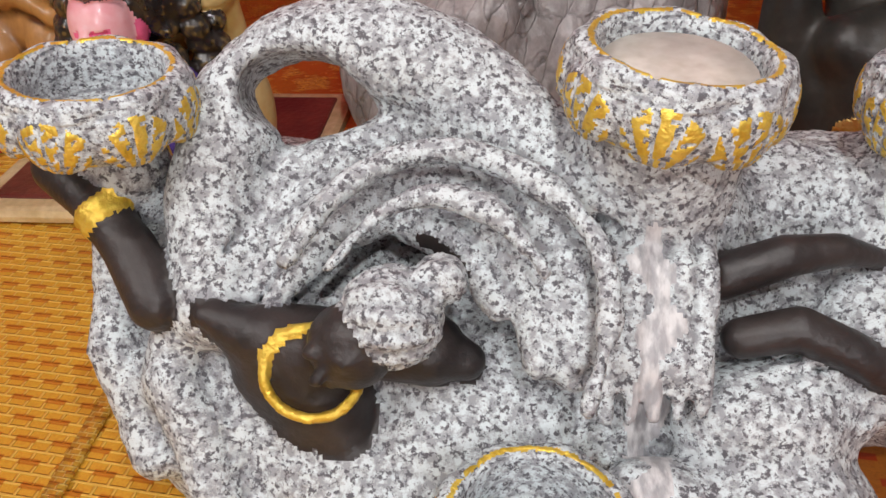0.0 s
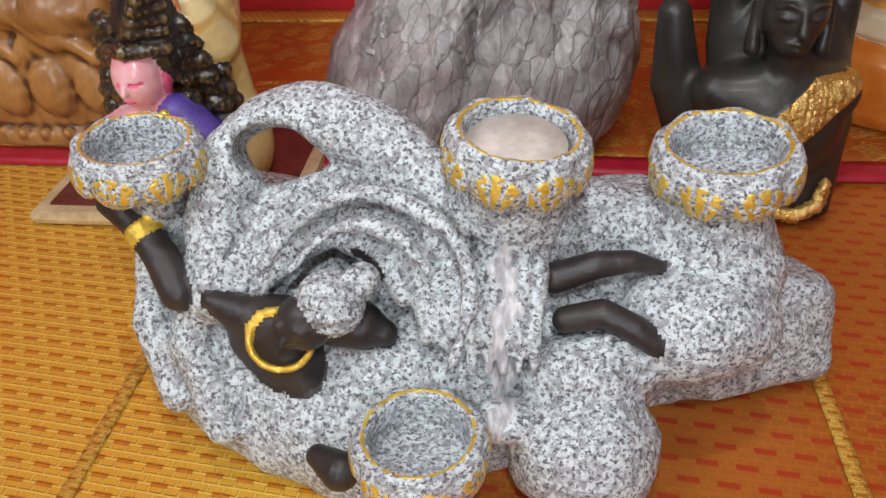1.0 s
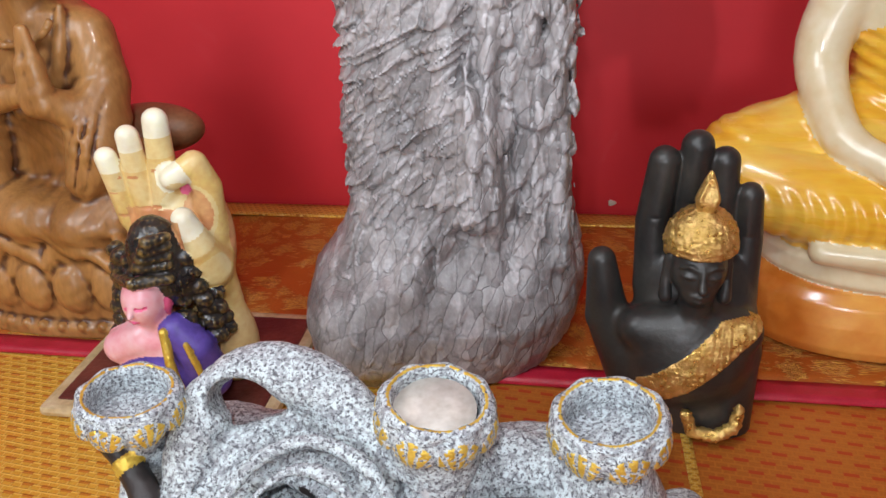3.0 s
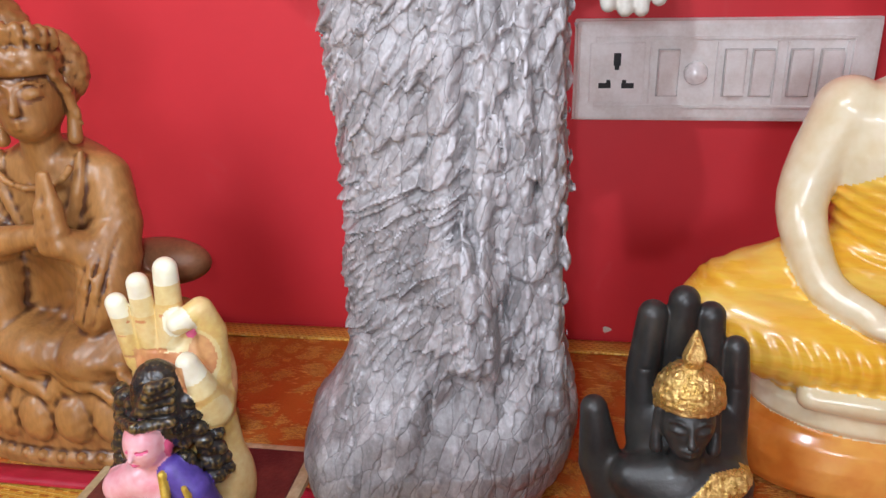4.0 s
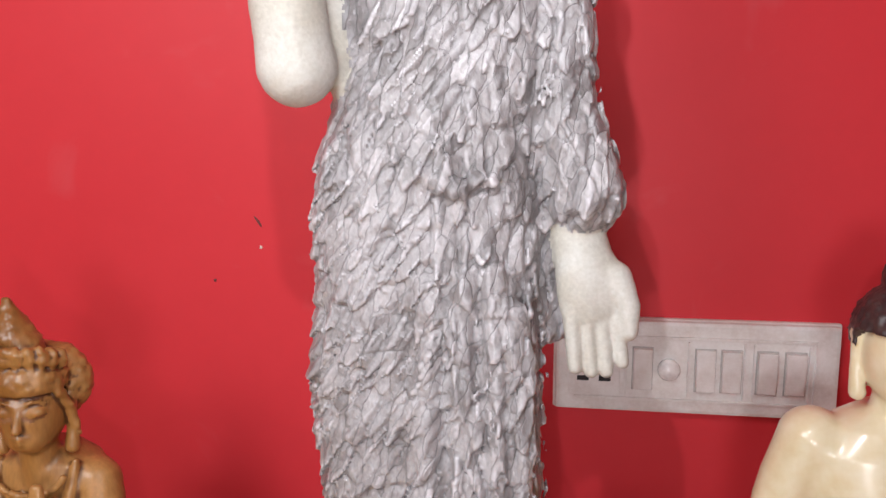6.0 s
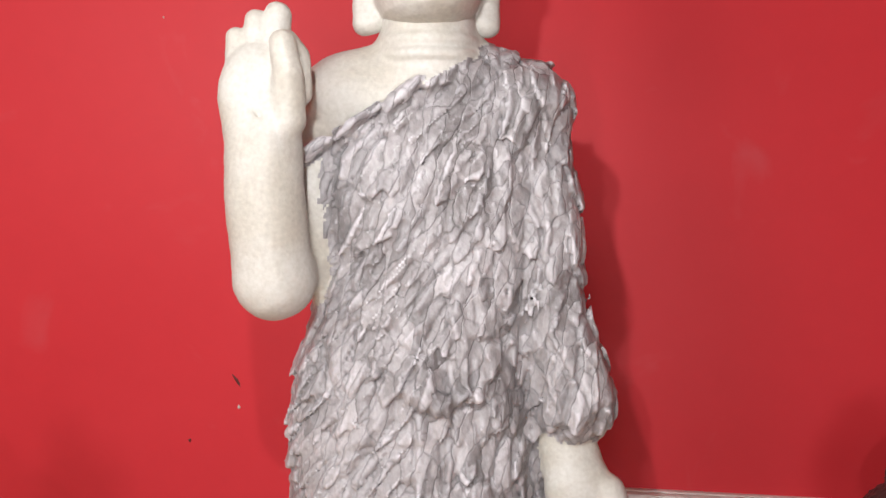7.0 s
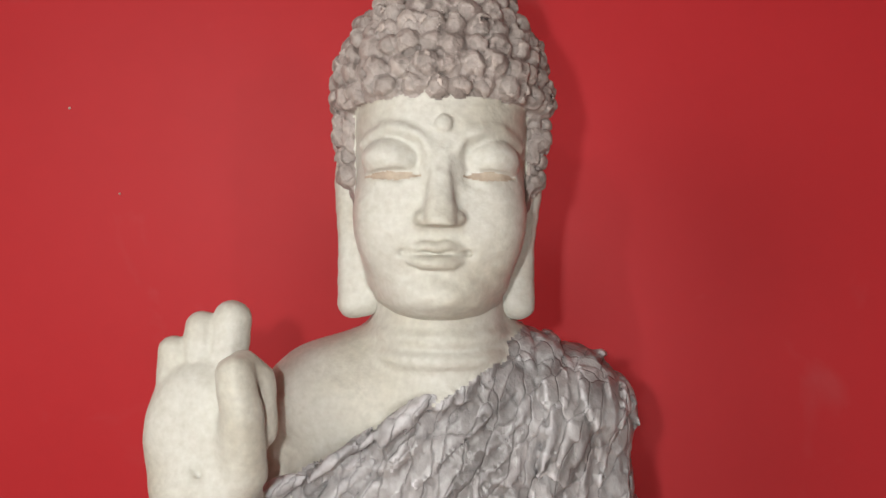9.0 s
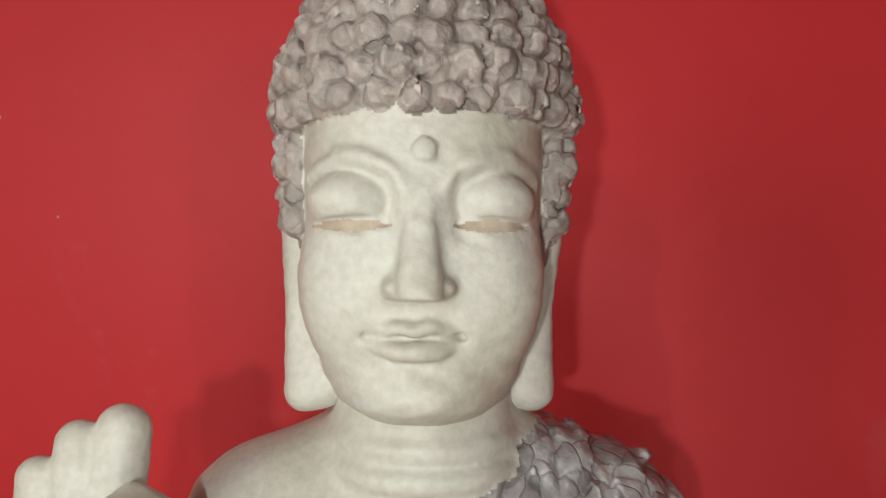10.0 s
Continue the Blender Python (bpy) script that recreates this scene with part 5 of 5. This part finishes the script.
def candle_holder():
    s = Sculpt()
    # spreading cloak that forms the base
    s.add(ell((-0.056, 0.188, 0.030), (0.070, 0.050, 0.056), (-22, 0, 15)), 0)
    s.add(ell((-0.094, 0.205, 0.050), (0.042, 0.036, 0.050), (-25, 0, 0)), 0, 0.02)
    s.add(ell((-0.012, 0.168, 0.020), (0.066, 0.044, 0.048), (-30, 0, 0)), 0, 0.02)
    s.add(ell((0.045, 0.192, 0.035), (0.070, 0.045, 0.050), (-25, 0, 0)), 0, 0.02)
    s.add(ell((-0.040, 0.215, 0.050), (0.080, 0.030, 0.052)), 0, 0.02)
    s.add(ell((0.082, 0.208, 0.072), (0.050, 0.028, 0.036)), 0, 0.02)
    s.add(box((0.0, 0.195, 0.006), (0.09, 0.045, 0.010), 0.008), 0, 0.02)
    # scalloped edge of the cloak
    for x, y, z, r in ((-0.130, 0.210, 0.052, 0.019), (-0.121, 0.190, 0.040, 0.020), (-0.104, 0.170, 0.030, 0.020), (-0.081, 0.152, 0.024, 0.020), (-0.056, 0.138, 0.019, 0.020), (-0.030, 0.128, 0.016, 0.019), (-0.004, 0.122, 0.012, 0.016)):
        s.add(ell((x, y, z), (r, r * 0.85, r * 1.1)), 0, 0.014)
    # overhanging lobes on the other side
    s.add(ell((0.070, 0.134, 0.026), (0.031, 0.030, 0.030), (-25, 0, 10)), 0, 0.006)
    s.add(ell((0.072, 0.152, 0.052), (0.029, 0.020, 0.018), (-30, 0, 12)), 0, 0.004)
    s.add(ell((0.115, 0.172, 0.064), (0.034, 0.030, 0.026), (-30, 0, 10)), 0, 0.004)
    s.add(ell((0.122, 0.192, 0.080), (0.030, 0.026, 0.024), (-20, 0, 0)), 0, 0.005)
    s.add(box((0.150, 0.212, 0.026), (0.036, 0.022, 0.028), 0.012, (-18, 0, 18)), 0, 0.006)
    s.add(box((0.122, 0.208, 0.012), (0.055, 0.022, 0.016), 0.008, (0, 0, 18)), 0, 0.008)
    # supports below the cups
    s.add(rope([(0.036, 0.200, 0.060), (0.038, 0.189, 0.117)], [0.034, 0.0235]), 0, 0.012)
    s.add(rope([(0.110, 0.205, 0.040), (0.120, 0.198, 0.103)], [0.032, 0.020]), 0, 0.012)
    s.add(rope([(-0.118, 0.205, 0.050), (-0.112, 0.184, 0.110)], [0.022, 0.013]), 0, 0.010)
    # the great loop of cloth
    s.add(rope([(-0.083, 0.160, 0.078), (-0.085, 0.178, 0.104), (-0.078, 0.196, 0.124), (-0.062, 0.206, 0.134), (-0.042, 0.208, 0.136), (-0.022, 0.205, 0.130), (-0.004, 0.199, 0.118), (0.012, 0.190, 0.106), (0.026, 0.180, 0.092)],
               [0.0125, 0.0125, 0.0135, 0.0145, 0.0150, 0.0150, 0.0140, 0.0125, 0.0100], None, True), 0, 0.006)
    s.cut(ell((-0.060, 0.212, 0.117), (0.0185, 0.070, 0.0120), (-30, 5, 0)), None, 0.004)
    # hood and its folds round the head
    s.add(rope([(-0.078, 0.166, 0.086), (-0.060, 0.188, 0.103), (-0.034, 0.197, 0.110), (-0.006, 0.188, 0.104), (0.014, 0.168, 0.089), (0.018, 0.148, 0.073)], [0.007, 0.010, 0.0105, 0.0105, 0.010, 0.008]), 0, 0.006)
    s.add(rope([(-0.072, 0.160, 0.085), (-0.055, 0.178, 0.100), (-0.034, 0.185, 0.106), (-0.010, 0.177, 0.100), (0.006, 0.160, 0.087), (0.008, 0.146, 0.076)], [0.005, 0.007, 0.0072, 0.0072, 0.007, 0.006]), 0, 0.0022)
    s.add(rope([(-0.065, 0.156, 0.084), (-0.050, 0.170, 0.096), (-0.034, 0.176, 0.101), (-0.016, 0.169, 0.096), (-0.004, 0.156, 0.085)], [0.004, 0.0058, 0.006, 0.006, 0.005]), 0, 0.0020)
    # the hollow behind the head gets its dark from black colour
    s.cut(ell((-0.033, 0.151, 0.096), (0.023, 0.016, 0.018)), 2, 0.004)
    for lane in (0.0, 0.004):
        s.cut(rope([(-0.080 + lane, 0.160 - lane, 0.094), (-0.060 + lane, 0.181 - lane, 0.1115), (-0.034, 0.190 - lane, 0.1185 - lane * 0.4), (-0.008 - lane, 0.181 - lane, 0.1115), (0.010 - lane, 0.162 - lane, 0.097)], [0.0008, 0.0024, 0.0026, 0.0024, 0.0008], None, True), None, 0.0016)
    s.cut(rope([(0.010, 0.194, 0.116), (0.026, 0.172, 0.099), (0.024, 0.148, 0.080), (0.016, 0.128, 0.062)], [0.001, 0.0028, 0.0028, 0.0015]), None, 0.004)
    s.cut(rope([(0.058, 0.190, 0.108), (0.054, 0.165, 0.094), (0.052, 0.140, 0.072), (0.046, 0.122, 0.052)], [0.001, 0.002, 0.003, 0.002]), None, 0.004)
    s.cut(rope([(-0.070, 0.140, 0.074), (-0.045, 0.124, 0.062), (-0.018, 0.120, 0.050)], [0.001, 0.002, 0.001]), None, 0.004)
    # long folds running down the cloak
    for a, b, c in (((-0.120, 0.180, 0.086), (-0.118, 0.158, 0.062), (-0.105, 0.140, 0.036)), ((-0.098, 0.165, 0.080), (-0.096, 0.148, 0.062), (-0.080, 0.126, 0.032))):
        s.add(rope([a, b, c], [0.005, 0.007, 0.006]), 0, 0.010)
    # the cascade between the two cups
    for k, x in enumerate((0.026, 0.032, 0.038, 0.044, 0.050)):
        s.add(rope([(x + 0.001, 0.174, 0.098), (x, 0.162, 0.093 + 0.002 * (k % 2)), (x - 0.001, 0.145, 0.077), (x - 0.001, 0.138, 0.064)], [0.0028, 0.0036, 0.0036, 0.0020]), 0, 0.002)
    s.add(ell((0.038, 0.128, 0.046), (0.014, 0.010, 0.008)), 0, 0.008)
    # shell ribs of the upper lobe
    for k in range(5):
        s.add(rope([(0.058 + 0.003 * k, 0.134 + 0.005 * k, 0.060 + 0.003 * k), (0.080, 0.140 + 0.004 * k, 0.064 + 0.003 * k), (0.094, 0.142 + 0.006 * k, 0.058 + 0.004 * k)], [0.0012, 0.0018, 0.0012]), 0, 0.002)
    # narrow raised hems of the hood, with grooves between
    s.cut(rope([(-0.052, 0.150, 0.106), (-0.039, 0.165, 0.1170), (-0.021, 0.171, 0.1215), (-0.001, 0.167, 0.1175), (0.0135, 0.157, 0.109), (0.017, 0.143, 0.096)], [0.0020, 0.0034, 0.0036, 0.0036, 0.0034, 0.002], None, True), None, 0.003)
    s.add(rope([(-0.058, 0.152, 0.101), (-0.044, 0.168, 0.1140), (-0.022, 0.1765, 0.1200), (0.003, 0.172, 0.1160), (0.0195, 0.160, 0.1065), (0.0240, 0.145, 0.094), (0.0190, 0.127, 0.078)], [0.002, 0.0034, 0.0038, 0.0038, 0.0036, 0.0034, 0.002], None, True), 0, 0.002)
    s.add(rope([(-0.046, 0.150, 0.101), (-0.035, 0.1605, 0.1095), (-0.020, 0.1655, 0.1135), (-0.003, 0.161, 0.1095), (0.0085, 0.151, 0.1005)], [0.002, 0.0030, 0.0032, 0.0030, 0.002], None, True), 0, 0.0018)
    # figure in a hollow: shoulders, bosom, neck, bowed head with bound hair
    s.cut(ell((-0.050, 0.138, 0.074), (0.027, 0.016, 0.028)), None, 0.006)
    s.add(rope([(-0.0815, 0.149, 0.0845), (-0.068, 0.150, 0.077), (-0.053, 0.151, 0.072)], [0.0035, 0.0085, 0.0115]), 2, 0.003)
    s.add(rope([(-0.0760, 0.150, 0.079), (-0.068, 0.151, 0.064), (-0.056, 0.148, 0.050)], [0.0035, 0.0100, 0.0110]), 2, 0.006)
    s.add(rope([(-0.058, 0.153, 0.066), (-0.051, 0.149, 0.054), (-0.041, 0.141, 0.035)], [0.0140, 0.0135, 0.0090]), 2, 0.004)
    s.add(rope([(-0.034, 0.153, 0.072), (-0.022, 0.153, 0.071), (-0.012, 0.151, 0.069)], [0.010, 0.010, 0.0055]), 2, 0.003)
    s.add(cap((-0.050, 0.149, 0.074), (-0.043, 0.145, 0.083), 0.0075, 0.0072), 2, 0.003)
    s.add(ell((-0.0405, 0.1400, 0.0835), (0.0115, 0.0102, 0.0120), (0, 25, -20)), 2, 0.003)
    s.add(rope([(-0.0445, 0.1318, 0.0850), (-0.0475, 0.1298, 0.0812)], [0.0013, 0.0021]), 2, 0.001)
    s.add(rope([(-0.0450, 0.1325, 0.0772), (-0.0480, 0.1335, 0.0768)], [0.0014, 0.0012]), 2, 0.0008)
    for dx, dy in ((-0.0045, 0.0020), (0.0038, -0.0008)):
        s.add(ell((-0.0440 + dx, 0.1318 + dy, 0.0868), (0.0034, 0.0026, 0.0020)), 2, 0.001)
    s.add(ell((-0.0300, 0.1440, 0.0905), (0.0134, 0.0128, 0.0122), (0, 30, -15)), 3, 0.001)
    s.add(ell((-0.0180, 0.1490, 0.0985), (0.0070, 0.0066, 0.0064)), 3, 0.002)
    s.add(ring((-0.0520, 0.1395, 0.0735), 0.0128, 0.0017, (58, 8, 0), 0.95), 1, 0.0008)
    # arm up to the cup, with bangle
    s.add(rope([(-0.098, 0.155, 0.083), (-0.107, 0.165, 0.094), (-0.117, 0.172, 0.104), (-0.130, 0.182, 0.110)], [0.0080, 0.0075, 0.0066, 0.0085]), 2, 0.0015)
    for d in (-1, 1):
        s.add(ring((-0.1145 - d * 0.0012, 0.1705 + d * 0.0009, 0.1018 + d * 0.0011), 0.0070, 0.0014, (-27, -48, 0)), 1, 0.0006)
    # fingers of the other hands
    s.add(rope([(0.056, 0.168, 0.087), (0.072, 0.170, 0.093), (0.086, 0.172, 0.094), (0.097, 0.173, 0.091)], [0.0064, 0.0058, 0.0046, 0.0030]), 2, 0.0015)
    s.add(rope([(0.061, 0.156, 0.076), (0.075, 0.156, 0.080), (0.088, 0.152, 0.076), (0.096, 0.150, 0.071)], [0.0056, 0.0060, 0.0056, 0.0050]), 2, 0.0015)
    s.add(rope([(-0.034, 0.110, 0.040), (-0.024, 0.104, 0.040)], [0.005, 0.008]), 2, 0.002)

    s.paint(lambda p: (np.abs(p[:, 0] - 0.037 - 0.002 * np.sin(p[:, 1] * 300)) < 0.0042 + 0.002 * np.sin(p[:, 1] * 520)) & (p[:, 1] < 0.170) & (p[:, 2] > 0.03) & (p[:, 2] < 0.105), 4)

    def worn(p):
        f1, f2, r = cells(p, (0.004, 0.004, 0.004), 61, 0.9)
        return 0.0007 * (r - 0.5) + 0.0010 * np.sin(p[:, 0] * 120 + 3 * np.sin(p[:, 1] * 90)) * np.sin(p[:, 2] * 130)
    s.raised(worn, 0)
    s.raised(lambda p: 0.0008 * np.sin(np.arctan2(p[:, 2] - 0.0875, p[:, 1] - 0.1450) * 14), 3)
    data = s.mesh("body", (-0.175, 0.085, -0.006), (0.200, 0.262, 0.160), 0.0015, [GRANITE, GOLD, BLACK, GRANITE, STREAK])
    holder = tagged(new("candle_holder"), "speckled grey stone candle holder with robed figure and gilt cups", "candle holder")
    body = new("body", data)
    body.parent = holder
    cup = bowl_mesh()
    for x, y, z, rx, ry, size in ((-0.112, 0.178, 0.119, 4, -3, 0.88), (0.038, 0.185, 0.120, 6, 0, 0.98), (0.121, 0.195, 0.111, 2, 4, 0.97), (0.007, 0.110, 0.034, -2, 0, 0.90)):
        ob = new("cup", cup)
        ob.parent = holder
        ob.matrix_world = pose(x, y, z, rx, ry, 20 * x * 100) @ Matrix.Diagonal((size, size, size * 0.78, 1))
        tagged(ob, "speckled cup with gilt petals")
    wax = turned([(0.002, 0.0160), (0.0202, 0.0168), (0.0211, 0.0252), (0.002, 0.0256)], 28)
    ob = part("wax_fill", wax, WAX, holder, "pale wax filling the cup", True)
    ob.matrix_world = pose(0.038, 0.185, 0.120, 6) @ Matrix.Diagonal((1, 1, 0.78, 1))
    holder.matrix_world = pose(0, 0, 0.0)
    return holder


candle_holder()


# ---- switchboard on the wall ----
def switchboard():
    y = WALL_Y
    board = tagged(new("switchboard"), "grubby white plastic wall switchboard with socket and switches", "switchboard")
    x0, x1, z0, z1 = 0.108, 0.384, 0.257, 0.353
    part("back_box", block((x0 - 0.002, y - 0.006, z0 - 0.001), (x1 + 0.002, y + 0.004, z1 + 0.001), 0.002), PLASTIC, board)
    part("cover_plate", block((x0, y - 0.014, z0), (x1, y - 0.005, z1), 0.004), PLASTIC, board)
    u = 0.0245
    row = z0 + 0.047
    for a, b in ((x0 + 0.018, x1 - 0.022),):
        for low, high in (((a, y - 0.0165, row - 0.034), (b, y - 0.0135, row - 0.031)), ((a, y - 0.0165, row + 0.031), (b, y - 0.0135, row + 0.034))):
            part("inner_rim", block(low, high, 0.0008), PLASTIC, board)
        for x in (a, b - 0.002):
            part("inner_rim", block((x, y - 0.0165, row - 0.031), (x + 0.002, y - 0.0135, row + 0.031), 0.0006), PLASTIC, board)
    # socket
    sx = x0 + 0.0392
    socket = part("socket", block((sx - 0.026, y - 0.0170, row - 0.0285), (sx + 0.026, y - 0.0137, row + 0.0285), 0.001), PLASTIC, board)
    for dx, dz, w, h in ((0, 0.013, 0.0035, 0.006), (0, 0.006, 0.0022, 0.003), (-0.0110, -0.0120, 0.0060, 0.0026), (0.0110, -0.0120, 0.0060, 0.0026), (-0.0075, -0.0090, 0.0020, 0.0026), (0.0075, -0.0090, 0.0020, 0.0026)):
        part("slot", block((sx + dx - w, y - 0.0175, row + dz - h), (sx + dx + w, y - 0.0150, row + dz + h), 0.0006), SLOT, socket, "black socket slot")
    # switches, each over a grey plate that paints in the dark gap round it
    for k, (x, tip) in enumerate(((0.1955, 3), (0.2568, -4), (0.2818, 4), (0.3157, 4), (0.3422, 5))):
        part("switch_gap", block((x - 0.0104, y - 0.0152, row - 0.0226), (x + 0.0104, y - 0.0138, row + 0.0226), 0.0004), GAP, board, "grey plate drawing the dark gap round the switch")
        ob = part("switch", block((-0.0093, -0.0032, -0.0215), (0.0093, 0.0032, 0.0215), 0.0014), PLASTIC, board, "white rocker switch")
        ob.matrix_world = pose(x, y - 0.0165, row, tip, 0, 0)
    for x in (0.179, 0.2405, 0.2945, 0.3035, 0.3555):
        part("divider", block((x - 0.0012, y - 0.0168, row - 0.029), (x + 0.0012, y - 0.0137, row + 0.029), 0.0005), PLASTIC, board)
    knob = part("dimmer_knob", turned([(0.0, 0.0), (0.0110, 0.0), (0.0112, 0.004), (0.0095, 0.0075), (0.0, 0.0085)], 24), CLEAR, board, "milky clear dimmer knob", True)
    knob.matrix_world = pose(0.2213, y - 0.0140, row, 90)
    return board


switchboard()


# ---- marks on the wall ----
def fleck(name, x, z, w, h, mat, label, turn=0):
    bm = turned([(0.0, 0.0), (1.0, 0.0), (0.9, 0.5), (0.0, 0.7)], 10, lambda a, i: 1 + 0.2 * math.sin(3 * a + x * 50))
    ob = new(name, mesh_of(name, bm, mat, True))
    ob.matrix_world = pose(x, WALL_Y, z, 90, turn) @ Matrix.Diagonal((w, h, 0.0015, 1))
    return tagged(ob, label, "mark")


fleck("paint_chip", 0.154, 0.018, 0.0048, 0.0038, WAX, "small pale chip in the red wall paint")
fleck("scratch", -0.214, 0.446, 0.0014, 0.0075, MAROON, "small dark scratch on the red wall", -35)
fleck("paint_chip", -0.212, 0.418, 0.0016, 0.0022, WAX, "tiny pale chip in the red wall paint")
fleck("scratch", -0.267, 0.380, 0.0016, 0.0019, MAROON, "tiny dark speck on the red wall")
fleck("paint_chip", -0.289, 0.823, 0.0009, 0.0011, WAX, "tiny pale chip in the red wall paint")
fleck("paint_chip", -0.338, 0.899, 0.0011, 0.0013, WAX, "tiny pale chip in the red wall paint")
